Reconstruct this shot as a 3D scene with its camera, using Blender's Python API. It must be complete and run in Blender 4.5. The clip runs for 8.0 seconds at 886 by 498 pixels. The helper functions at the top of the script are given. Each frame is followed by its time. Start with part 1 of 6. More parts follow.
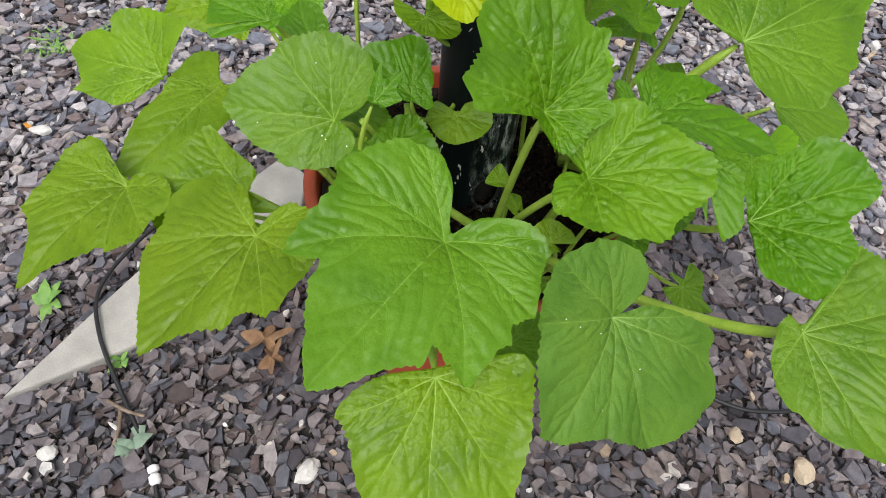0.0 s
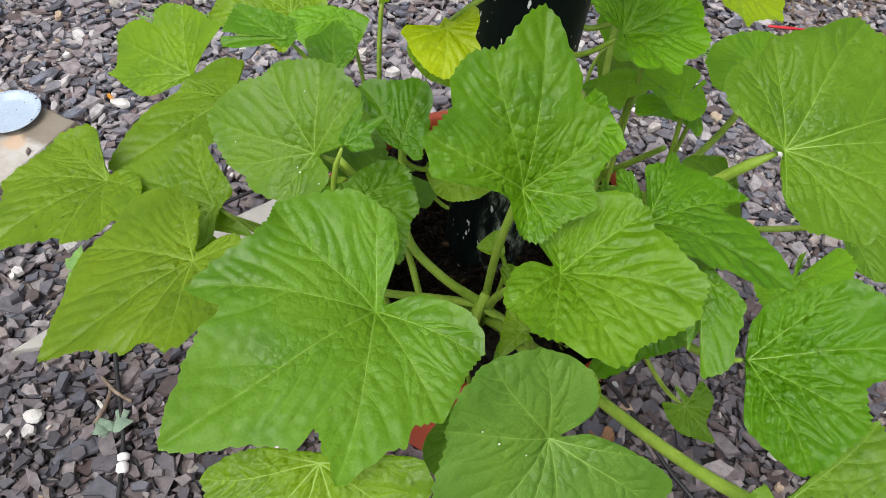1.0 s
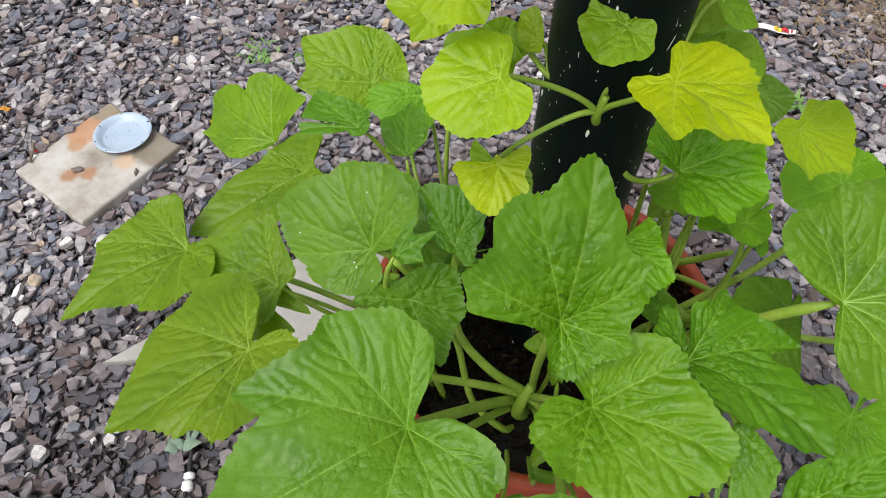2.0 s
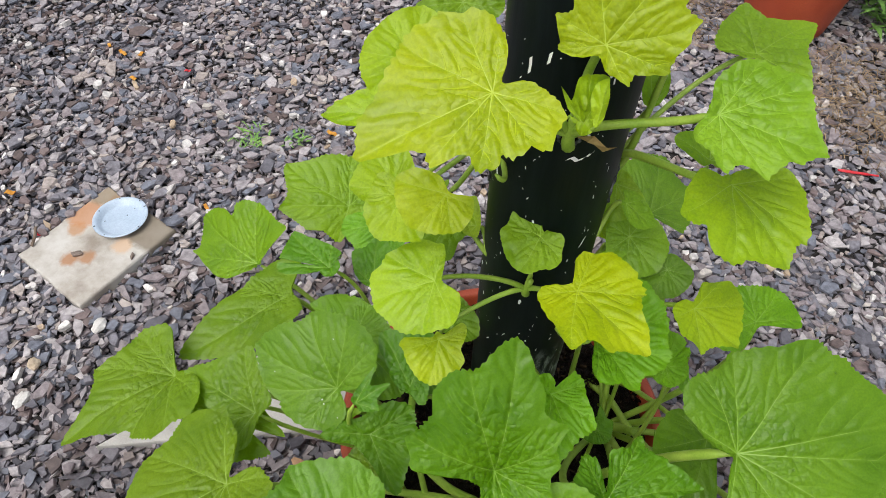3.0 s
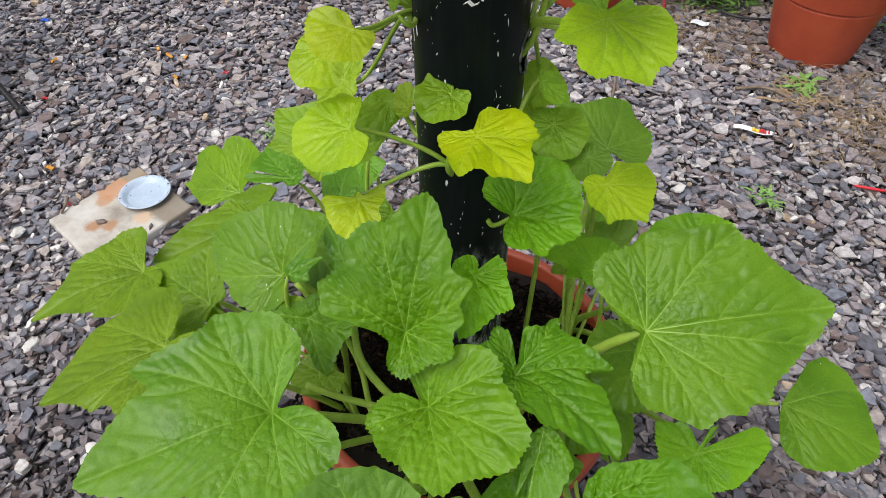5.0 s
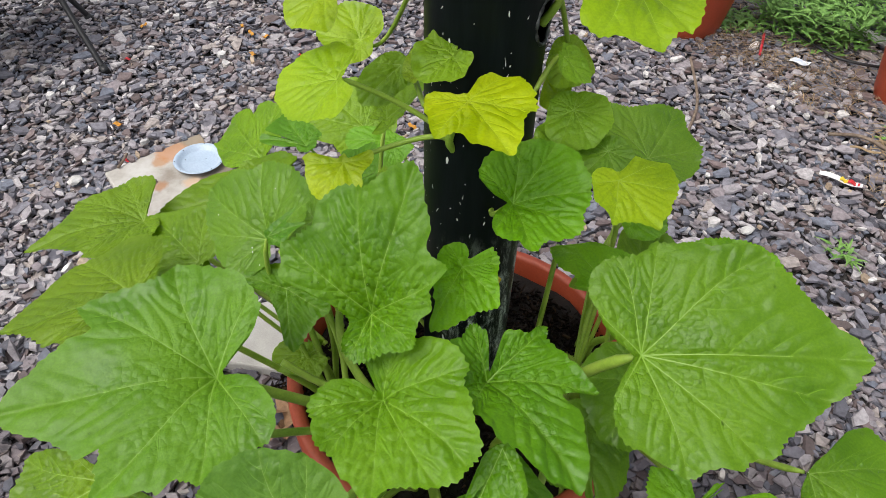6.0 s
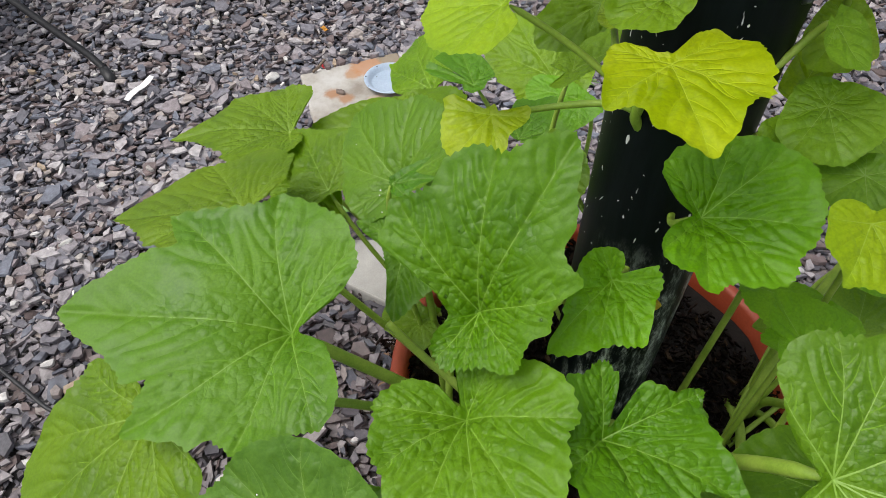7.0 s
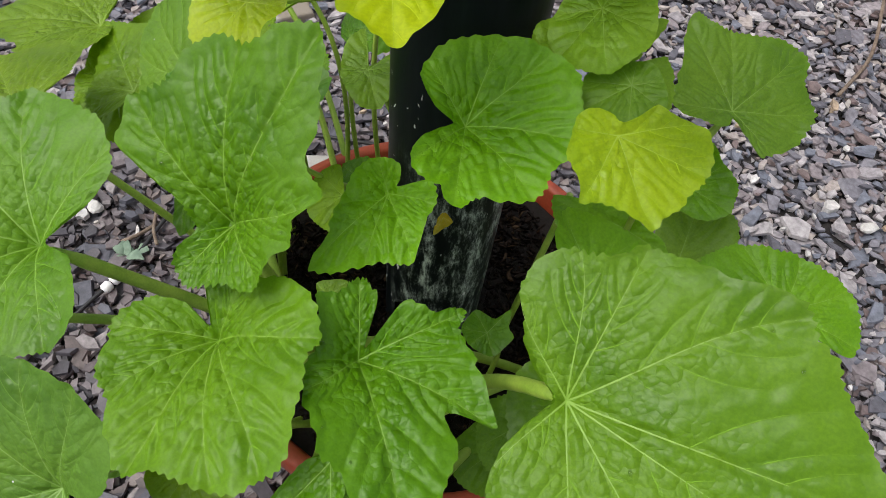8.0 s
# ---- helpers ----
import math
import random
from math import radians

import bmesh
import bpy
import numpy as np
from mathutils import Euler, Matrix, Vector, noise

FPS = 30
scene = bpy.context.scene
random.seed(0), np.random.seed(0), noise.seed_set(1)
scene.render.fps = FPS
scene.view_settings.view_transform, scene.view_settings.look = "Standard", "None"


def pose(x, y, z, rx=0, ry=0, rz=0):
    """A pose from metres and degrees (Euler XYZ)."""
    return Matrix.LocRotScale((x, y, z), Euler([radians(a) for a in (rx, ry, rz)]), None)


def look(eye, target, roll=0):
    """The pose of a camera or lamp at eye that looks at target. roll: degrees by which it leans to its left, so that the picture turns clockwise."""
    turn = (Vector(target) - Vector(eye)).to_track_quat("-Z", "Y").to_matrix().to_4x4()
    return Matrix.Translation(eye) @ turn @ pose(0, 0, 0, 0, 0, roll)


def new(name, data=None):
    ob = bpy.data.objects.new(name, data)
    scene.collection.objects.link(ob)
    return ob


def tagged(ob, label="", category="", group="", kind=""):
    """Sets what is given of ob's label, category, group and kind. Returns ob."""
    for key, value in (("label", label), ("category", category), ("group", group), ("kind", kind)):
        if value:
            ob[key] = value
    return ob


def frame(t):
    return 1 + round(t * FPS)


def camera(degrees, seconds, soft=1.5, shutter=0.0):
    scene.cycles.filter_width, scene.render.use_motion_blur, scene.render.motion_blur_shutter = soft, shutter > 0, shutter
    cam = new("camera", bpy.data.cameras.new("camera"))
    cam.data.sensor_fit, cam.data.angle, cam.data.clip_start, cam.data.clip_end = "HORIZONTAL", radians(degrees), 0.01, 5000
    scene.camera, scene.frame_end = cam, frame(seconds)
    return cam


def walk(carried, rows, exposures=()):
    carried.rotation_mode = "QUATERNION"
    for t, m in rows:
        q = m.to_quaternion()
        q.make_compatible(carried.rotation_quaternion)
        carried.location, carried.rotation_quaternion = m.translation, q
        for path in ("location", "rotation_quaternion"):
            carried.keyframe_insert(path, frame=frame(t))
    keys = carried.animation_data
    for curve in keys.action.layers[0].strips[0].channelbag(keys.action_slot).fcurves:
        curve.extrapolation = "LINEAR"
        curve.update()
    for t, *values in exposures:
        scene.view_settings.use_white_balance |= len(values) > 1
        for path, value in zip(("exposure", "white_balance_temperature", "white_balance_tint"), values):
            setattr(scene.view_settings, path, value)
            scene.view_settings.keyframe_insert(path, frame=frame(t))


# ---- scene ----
cam = camera(66.5, 8.0, soft=0.8)
PATH = [
    (0, (-0.213, -0.523, 1.245), (-0.114, 0.606, -0.403), 6.1),
    (0.5, (-0.159, -0.53, 1.248), (-0.187, 0.625, -0.384), 4.4),
    (0.7, (-0.135, -0.5, 1.234), (-0.215, 0.664, -0.39), 4.9),
    (1, (-0.088, -0.433, 1.222), (-0.271, 0.719, -0.402), 6.3),
    (1.2, (-0.074, -0.401, 1.223), (-0.353, 0.74, -0.396), 7.3),
    (1.5, (-0.076, -0.367, 1.251), (-0.414, 0.727, -0.389), 6.2),
    (1.7, (-0.078, -0.359, 1.265), (-0.466, 0.714, -0.377), 3.2),
    (2.8, (-0.056, -0.305, 1.437), (-0.523, 0.822, -0.148), 0.3),
    (3, (-0.051, -0.291, 1.46), (-0.501, 0.854, -0.116), 1.4),
    (3.5, (-0.024, -0.287, 1.494), (-0.497, 0.922, -0.027), 2.3),
    (4, (0.048, -0.331, 1.492), (-0.474, 0.907, 0.01), 2.1),
    (4.5, (0.108, -0.395, 1.441), (-0.469, 0.843, -0.02), 1.7),
    (4.7, (0.124, -0.407, 1.41), (-0.468, 0.811, -0.062), 0.5),
    (5.8, (0.197, -0.329, 1.283), (-0.621, 0.813, -0.14), 1.1),
    (6, (0.206, -0.325, 1.284), (-0.636, 0.797, -0.142), 1.6),
    (6.5, (0.189, -0.291, 1.239), (-0.75, 0.646, -0.257), -1.3),
    (6.7, (0.165, -0.267, 1.223), (-0.868, 0.543, -0.286), -2.1),
    (7, (0.146, -0.214, 1.202), (-0.957, 0.448, -0.329), -0.9),
    (7.2, (0.15, -0.175, 1.188), (-0.967, 0.415, -0.363), -0.5),
    (7.5, (0.164, -0.126, 1.173), (-0.87, 0.442, -0.442), 1.0),
    (7.7, (0.174, -0.112, 1.175), (-0.78, 0.525, -0.463), 3.6),
    (8, (0.198, -0.101, 1.171), (-0.643, 0.627, -0.49), 8.2),
]
walk(cam, [(t, look(eye, target, roll)) for t, eye, target, roll in PATH], exposures=((0.0, 0.5), (1.0, 0.47), (1.5, 0.42), (4.5, 0.43), (6.0, 0.44), (6.5, 0.38), (7.0, 0.3), (7.5, 0.28), (8.0, 0.38)))

# ---- light: bright overcast sky ----
world = bpy.data.worlds.new("world")
scene.world = world
world.use_nodes = True
wn = world.node_tree.nodes
sky = wn.new("ShaderNodeTexSky")
sky.sky_type = "NISHITA"
sky.sun_disc = False
sky.sun_elevation, sky.sun_rotation = radians(58), radians(200)
sky.air_density, sky.dust_density, sky.ozone_density = 1.0, 4.0, 1.0
wn["Background"].inputs["Strength"].default_value = 0.14
cloud = wn.new("ShaderNodeHueSaturation")
cloud.inputs["Saturation"].default_value = 0.3
world.node_tree.links.new(sky.outputs["Color"], cloud.inputs["Color"])
world.node_tree.links.new(cloud.outputs["Color"], wn["Background"].inputs["Color"])
sun = new("sun", bpy.data.lights.new("sun", "SUN"))
sun.data.energy, sun.data.angle, sun.data.color = 1.3, radians(40), (1.0, 0.97, 0.92)
sun.matrix_world = look((0, 0, 6), (0.9, 2.2, 0.0))


# ---- materials ----
def node_mat(name):
    m = bpy.data.materials.new(name)
    m.use_nodes = True
    return m, m.node_tree.nodes, m.node_tree.links, m.node_tree.nodes["Principled BSDF"]


def ramp(nodes, stops, mode="LINEAR"):
    r = nodes.new("ShaderNodeValToRGB")
    r.color_ramp.interpolation = mode
    el = r.color_ramp.elements
    while len(el) < len(stops):
        el.new(0.5)
    for e, (p, c) in zip(el, stops):
        e.position, e.color = p, (*c, 1)
    return r


def noise_tex(nodes, links, scale, detail=4.0, rough=0.55, vec=None):
    n = nodes.new("ShaderNodeTexNoise")
    n.inputs["Scale"].default_value, n.inputs["Detail"].default_value = scale, detail
    n.inputs["Roughness"].default_value = rough
    if vec is not None:
        links.new(vec, n.inputs["Vector"])
    return n


def bump(nodes, links, bsdf, height, strength, distance):
    b = nodes.new("ShaderNodeBump")
    b.inputs["Strength"].default_value, b.inputs["Distance"].default_value = strength, distance
    links.new(height, b.inputs["Height"])
    links.new(b.outputs["Normal"], bsdf.inputs["Normal"])
    return b


def mixed(nodes, links, kind, fac, a, b):
    m = nodes.new("ShaderNodeMix")
    m.data_type, m.blend_type = "RGBA", kind
    for sock, val in ((m.inputs[0], fac), (m.inputs[6], a), (m.inputs[7], b)):
        if isinstance(val, (int, float)):
            sock.default_value = val
        elif isinstance(val, tuple):
            sock.default_value = (*val, 1)
        else:
            links.new(val, sock)
    return m.outputs[2]


def plain(name, stops, scale=30.0, rough=0.6, metal=0.0, bump_scale=120.0, bump_mm=0.4, spec=0.5):
    """A surface with two scales of colour variation and fine relief; stops: ramp colours."""
    m, n, l, b = node_mat(name)
    co = n.new("ShaderNodeTexCoord").outputs["Object"]
    big = noise_tex(n, l, scale, 5, 0.6, co)
    r = ramp(n, stops)
    l.new(big.outputs["Fac"], r.inputs["Fac"])
    fine = noise_tex(n, l, bump_scale, 3, 0.6, co)
    l.new(mixed(n, l, "OVERLAY", 0.25, r.outputs["Color"], fine.outputs["Fac"]), b.inputs["Base Color"])
    b.inputs["Roughness"].default_value, b.inputs["Metallic"].default_value = rough, metal
    b.inputs["Specular IOR Level"].default_value = spec
    bump(n, l, b, fine.outputs["Fac"], 0.6, bump_mm / 1000)
    return m


def blade_material():
    """Leaf blade: colour from the object, mottling, net of fine veins with crease shade painted in, light passing
    through.
    """
    m, n, l, b = node_mat("leaf_blade")
    uv = n.new("ShaderNodeTexCoord").outputs["UV"]
    info = n.new("ShaderNodeObjectInfo")
    big = noise_tex(n, l, 16, 3, 0.5, uv)
    r = ramp(n, [(0.3, (0.68, 0.75, 0.55)), (0.5, (0.95, 0.95, 0.9)), (0.75, (1.1, 1.04, 0.82))])
    l.new(big.outputs["Fac"], r.inputs["Fac"])
    col = mixed(n, l, "MULTIPLY", 1.0, info.outputs["Color"], r.outputs["Color"])
    warp = noise_tex(n, l, 60, 2, 0.5, uv)
    vec = n.new("ShaderNodeVectorMath")
    vec.operation = "MULTIPLY_ADD"
    l.new(warp.outputs["Color"], vec.inputs[0])
    vec.inputs[1].default_value = (0.007, 0.007, 0)
    l.new(uv, vec.inputs[2])
    cell = n.new("ShaderNodeTexVoronoi")
    cell.feature = "F1"
    cell.inputs["Scale"].default_value = 165
    l.new(vec.outputs[0], cell.inputs["Vector"])
    net = ramp(n, [(0.5, (0, 0, 0)), (0.85, (1, 1, 1))])
    l.new(cell.outputs["Distance"], net.inputs["Fac"])
    small = noise_tex(n, l, 420, 2, 0.6, uv)
    sm = ramp(n, [(0.35, (0.88, 0.9, 0.86)), (0.65, (1.08, 1.06, 1.1))])
    l.new(small.outputs["Fac"], sm.inputs["Fac"])
    col = mixed(n, l, "MULTIPLY", 1.0, col, sm.outputs["Color"])
    # darker copy of the colour, painted along the net as shade in its creases
    pale = mixed(n, l, "MULTIPLY", 1.0, col, (0.62, 0.68, 0.5))
    netfac = n.new("ShaderNodeMath")
    netfac.operation = "MULTIPLY"
    l.new(net.outputs["Color"], netfac.inputs[0])
    soft = n.new("ShaderNodeMath")
    soft.operation = "MULTIPLY"
    l.new(info.outputs["Alpha"], soft.inputs[0])
    soft.inputs[1].default_value = 0.15
    l.new(soft.outputs[0], netfac.inputs[1])
    col = mixed(n, l, "MIX", netfac.outputs[0], col, pale)
    halo = n.new("ShaderNodeAttribute")
    halo.attribute_name = "vein"
    hm = n.new("ShaderNodeMath")
    hm.operation = "MULTIPLY"
    hm.inputs[1].default_value = 0.1
    l.new(halo.outputs["Fac"], hm.inputs[0])
    col = mixed(n, l, "MIX", hm.outputs[0], col, (0.3, 0.46, 0.06))
    l.new(col, b.inputs["Base Color"])
    gloss = ramp(n, [(0.35, (0.33, 0.33, 0.33)), (0.7, (0.54, 0.54, 0.54))])
    l.new(big.outputs["Fac"], gloss.inputs["Fac"])
    l.new(gloss.outputs["Color"], b.inputs["Roughness"])
    b.inputs["Specular IOR Level"].default_value = 0.35
    hsum = n.new("ShaderNodeMath")
    hsum.operation = "MULTIPLY_ADD"
    puck = noise_tex(n, l, 38, 1.5, 0.4, uv)
    dome = n.new("ShaderNodeMath")
    dome.operation = "POWER"
    l.new(cell.outputs["Distance"], dome.inputs[0])
    dome.inputs[1].default_value = 2.0
    l.new(dome.outputs[0], hsum.inputs[0])
    hsum.inputs[1].default_value = -0.75
    l.new(puck.outputs["Fac"], hsum.inputs[2])
    tiny = n.new("ShaderNodeTexVoronoi")
    tiny.feature = "F1"
    tiny.inputs["Scale"].default_value = 430
    l.new(vec.outputs[0], tiny.inputs["Vector"])
    both = n.new("ShaderNodeMath")
    both.operation = "MULTIPLY_ADD"
    l.new(tiny.outputs["Distance"], both.inputs[0])
    both.inputs[1].default_value = -0.14
    l.new(hsum.outputs[0], both.inputs[2])
    relief = bump(n, l, b, both.outputs[0], 0.55, 0.003)
    crinkle = n.new("ShaderNodeAttribute")
    crinkle.attribute_name = "crinkle"
    depth = n.new("ShaderNodeMath")
    depth.operation = "MULTIPLY"
    l.new(crinkle.outputs["Fac"], depth.inputs[0])
    l.new(info.outputs["Alpha"], depth.inputs[1])
    l.new(depth.outputs[0], relief.inputs["Strength"])
    tr = n.new("ShaderNodeBsdfTranslucent")
    l.new(mixed(n, l, "MULTIPLY", 1.0, col, (1.15, 1.25, 0.3)), tr.inputs["Color"])
    mix = n.new("ShaderNodeMixShader")
    mix.inputs[0].default_value = 0.3
    l.new(b.outputs[0], mix.inputs[1])
    l.new(tr.outputs[0], mix.inputs[2])
    l.new(mix.outputs[0], n["Material Output"].inputs["Surface"])
    return m


def vein_material():
    m, n, l, b = node_mat("leaf_vein")
    info = n.new("ShaderNodeObjectInfo")
    l.new(mixed(n, l, "MIX", 0.16, info.outputs["Color"], (0.48, 0.66, 0.16)), b.inputs["Base Color"])
    b.inputs["Roughness"].default_value = 0.5
    return m


def side_vein_material():
    m, n, l, b = node_mat("leaf_side_vein")
    info = n.new("ShaderNodeObjectInfo")
    l.new(mixed(n, l, "MIX", 0.04, info.outputs["Color"], (0.42, 0.6, 0.16)), b.inputs["Base Color"])
    b.inputs["Roughness"].default_value = 0.6
    b.inputs["Specular IOR Level"].default_value = 0.2
    return m


def chip_material(name, stops, dark_zone=None, single=False):
    """Broken slate: each chip its own colour, cleaved grain, dusty."""
    m, n, l, b = node_mat(name)
    geo = n.new("ShaderNodeNewGeometry")
    r = ramp(n, stops, "CONSTANT")
    pick = n.new("ShaderNodeObjectInfo").outputs["Random"] if single else geo.outputs["Random Per Island"]
    l.new(pick, r.inputs["Fac"])
    co = geo.outputs["Position"]
    grain = noise_tex(n, l, 60, 6, 0.65, co)
    g = ramp(n, [(0.3, (0.62, 0.6, 0.6)), (0.7, (1.5, 1.48, 1.46))])
    l.new(grain.outputs["Fac"], g.inputs["Fac"])
    col = mixed(n, l, "MULTIPLY", 1.0, r.outputs["Color"], g.outputs["Color"])
    fine = noise_tex(n, l, 260, 5, 0.7, co)
    b.inputs["Roughness"].default_value = 0.62
    if dark_zone:
        # darker, less rough patch with a ragged edge around the given centre
        far = n.new("ShaderNodeVectorMath")
        far.operation = "DISTANCE"
        l.new(co, far.inputs[0])
        far.inputs[1].default_value = dark_zone[:3]
        ragged = noise_tex(n, l, 3.2, 4, 0.6, co)
        add = n.new("ShaderNodeMath")
        add.operation = "MULTIPLY_ADD"
        l.new(ragged.outputs["Fac"], add.inputs[0])
        add.inputs[1].default_value = 0.7
        l.new(far.outputs["Value"], add.inputs[2])
        node = n.new("ShaderNodeMapRange")
        node.inputs[1].default_value, node.inputs[2].default_value = dark_zone[3] + 0.6, dark_zone[3] + 0.2
        l.new(add.outputs[0], node.inputs[0])
        col = mixed(n, l, "MIX", node.outputs[0], col, mixed(n, l, "MULTIPLY", 1.0, col, (0.5, 0.47, 0.47)))
        dull = n.new("ShaderNodeMapRange")
        dull.inputs[3].default_value, dull.inputs[4].default_value = 0.66, 0.48
        l.new(node.outputs[0], dull.inputs[0])
        l.new(dull.outputs[0], b.inputs["Roughness"])
    l.new(col, b.inputs["Base Color"])
    bump(n, l, b, fine.outputs["Fac"], 0.5, 0.0015)
    return m


def pipe_material():
    """Black plastic pipe: scratches, white paint flecks and a mineral bloom at the foot."""
    m, n, l, b = node_mat("black_pipe")
    co = n.new("ShaderNodeTexCoord").outputs["Object"]
    mp = n.new("ShaderNodeMapping")
    mp.inputs["Scale"].default_value = (1, 1, 0.35)
    l.new(co, mp.inputs["Vector"])
    spots = noise_tex(n, l, 105, 2, 0.5, mp.outputs[0])
    zone = noise_tex(n, l, 11, 3, 0.6, co)
    add = n.new("ShaderNodeMath")
    add.operation = "MULTIPLY_ADD"
    l.new(zone.outputs["Fac"], add.inputs[0])
    add.inputs[1].default_value = 0.25
    l.new(spots.outputs["Fac"], add.inputs[2])
    fl = ramp(n, [(0.835, (0, 0, 0)), (0.85, (1, 1, 1))])
    l.new(add.outputs[0], fl.inputs["Fac"])
    mp2 = n.new("ShaderNodeMapping")
    mp2.inputs["Scale"].default_value = (1, 1, 0.12)
    l.new(co, mp2.inputs["Vector"])
    streak = noise_tex(n, l, 70, 5, 0.7, mp2.outputs[0])
    sep = n.new("ShaderNodeSeparateXYZ")
    l.new(co, sep.inputs[0])
    low = n.new("ShaderNodeMapRange")
    low.inputs[1].default_value, low.inputs[2].default_value = 0.76, 0.66
    l.new(sep.outputs["Z"], low.inputs[0])
    bloom = n.new("ShaderNodeMath")
    bloom.operation = "MULTIPLY"
    runs = n.new("ShaderNodeMapping")
    runs.inputs["Scale"].default_value = (1, 1, 0.3)
    l.new(co, runs.inputs["Vector"])
    crust = noise_tex(n, l, 75, 10, 0.82, runs.outputs[0])
    st = ramp(n, [(0.47, (0, 0, 0)), (0.53, (0.22, 0.22, 0.22)), (0.61, (1, 1, 1))])
    l.new(crust.outputs["Fac"], st.inputs["Fac"])
    side = n.new("ShaderNodeMapRange")
    side.inputs[1].default_value, side.inputs[2].default_value = -0.01, 0.025
    l.new(sep.outputs["X"], side.inputs[0])
    where = n.new("ShaderNodeMath")
    where.operation = "MULTIPLY"
    l.new(st.outputs["Color"], where.inputs[0])
    l.new(side.outputs[0], where.inputs[1])
    l.new(where.outputs[0], bloom.inputs[0])
    l.new(low.outputs[0], bloom.inputs[1])
    dust = ramp(n, [(0.4, (0.0025, 0.005, 0.0055)), (0.75, (0.0065, 0.0105, 0.0115))])
    l.new(streak.outputs["Fac"], dust.inputs["Fac"])
    col = mixed(n, l, "MIX", bloom.outputs[0], dust.outputs["Color"], (0.5, 0.57, 0.52))
    col = mixed(n, l, "MIX", fl.outputs["Color"], col, (0.75, 0.76, 0.76))
    l.new(col, b.inputs["Base Color"])
    b.inputs["Roughness"].default_value = 0.42
    b.inputs["Specular IOR Level"].default_value = 0.12
    bump(n, l, b, streak.outputs["Fac"], 0.25, 0.0008)
    return m


BLADE, VEIN, SIDE_VEIN = blade_material(), vein_material(), side_vein_material()
STALK = plain("stalk", [(0.3, (0.19, 0.32, 0.025)), (0.7, (0.32, 0.45, 0.06))], 40, 0.5, 0, 500, 0.3)
SLATE_TONES = [(0.0, (0.0985, 0.0975, 0.117)), (0.12, (0.172, 0.168, 0.194)), (0.27, (0.222, 0.195, 0.207)), (0.41, (0.266, 0.248, 0.265)), (0.54, (0.158, 0.122, 0.12)),
               (0.62, (0.345, 0.326, 0.337)), (0.73, (0.143, 0.156, 0.194)), (0.85, (0.325, 0.288, 0.27)), (0.92, (0.414, 0.395, 0.403)), (0.97, (0.108, 0.0828, 0.0796))]
SLATE = chip_material("slate_chips", SLATE_TONES, (-0.15, 0.0, 0.0, 0.85))
SLATE_SINGLE = chip_material("slate_chip", SLATE_TONES, (-0.15, 0.0, 0.0, 0.85), True)
PEBBLE = chip_material("pale_stones", [(0.0, (0.48, 0.47, 0.46)), (0.35, (0.4, 0.375, 0.35)), (0.55, (0.36, 0.28, 0.2)), (0.75, (0.57, 0.56, 0.55))])
# near-black ground colour stands in for the shade in gaps between chips
GAP_SHADE = plain("gap_shade", [(0.3, (0.015, 0.013, 0.014)), (0.55, (0.035, 0.031, 0.03)), (0.75, (0.07, 0.062, 0.06))], 45, 0.9, 0, 220, 3.0)
TERRA = plain("terracotta_plastic", [(0.3, (0.33, 0.048, 0.018)), (0.7, (0.42, 0.074, 0.03))], 9, 0.5, 0, 260, 0.2)
SOIL = plain("potting_soil", [(0.35, (0.004, 0.003, 0.0025)), (0.7, (0.014, 0.009, 0.007))], 60, 0.95, 0, 300, 3.0)
MULCH = chip_material("mulch_bits", [(0.0, (0.006, 0.0038, 0.0026)), (0.35, (0.013, 0.008, 0.0055)), (0.7, (0.004, 0.0026, 0.002)), (0.93, (0.045, 0.028, 0.016))])
MULCH.node_tree.nodes["Principled BSDF"].inputs["Specular IOR Level"].default_value = 0.08
# slate tones darkened: the shade between stones is put into the flat sheet's colour
GRAVEL = chip_material("far_gravel", [(at, tuple(0.45 * v for v in tint)) for at, tint in SLATE_TONES])
gn, gl = GRAVEL.node_tree.nodes, GRAVEL.node_tree.links
stones = gn.new("ShaderNodeTexVoronoi")
stones.inputs["Scale"].default_value = 30
gl.new(next(q for q in gn if q.type == "NEW_GEOMETRY").outputs["Position"], stones.inputs["Vector"])
tone = gn.new("ShaderNodeSeparateColor")
gl.new(stones.outputs["Color"], tone.inputs[0])
gl.new(tone.outputs[0], next(q for q in gn if q.type == "VALTORGB").inputs["Fac"])
CONCRETE = plain("grey_concrete", [(0.3, (0.3, 0.29, 0.265)), (0.7, (0.42, 0.405, 0.375))], 14, 0.9, 0, 300, 0.8)
RUBBER = plain("black_rubber", [(0.3, (0.008, 0.008, 0.009)), (0.7, (0.02, 0.02, 0.022))], 40, 0.45, 0, 200, 0.2)
WHITE = plain("white_plastic", [(0.3, (0.74, 0.74, 0.73)), (0.7, (0.84, 0.84, 0.83))], 30, 0.45, 0, 200, 0.2)
PIPE = pipe_material()
WATER, _, _, node = node_mat("water")
node.inputs["Transmission Weight"].default_value, node.inputs["Roughness"].default_value, node.inputs["IOR"].default_value = 1.0, 0.03, 1.33


# ---- builders ----
def mesh_of(name, verts, faces, mat, smooth=False):
    me = bpy.data.meshes.new(name)
    me.from_pydata([tuple(v) for v in verts], [], faces)
    me.materials.append(mat)
    if smooth:
        me.shade_smooth()
    return me


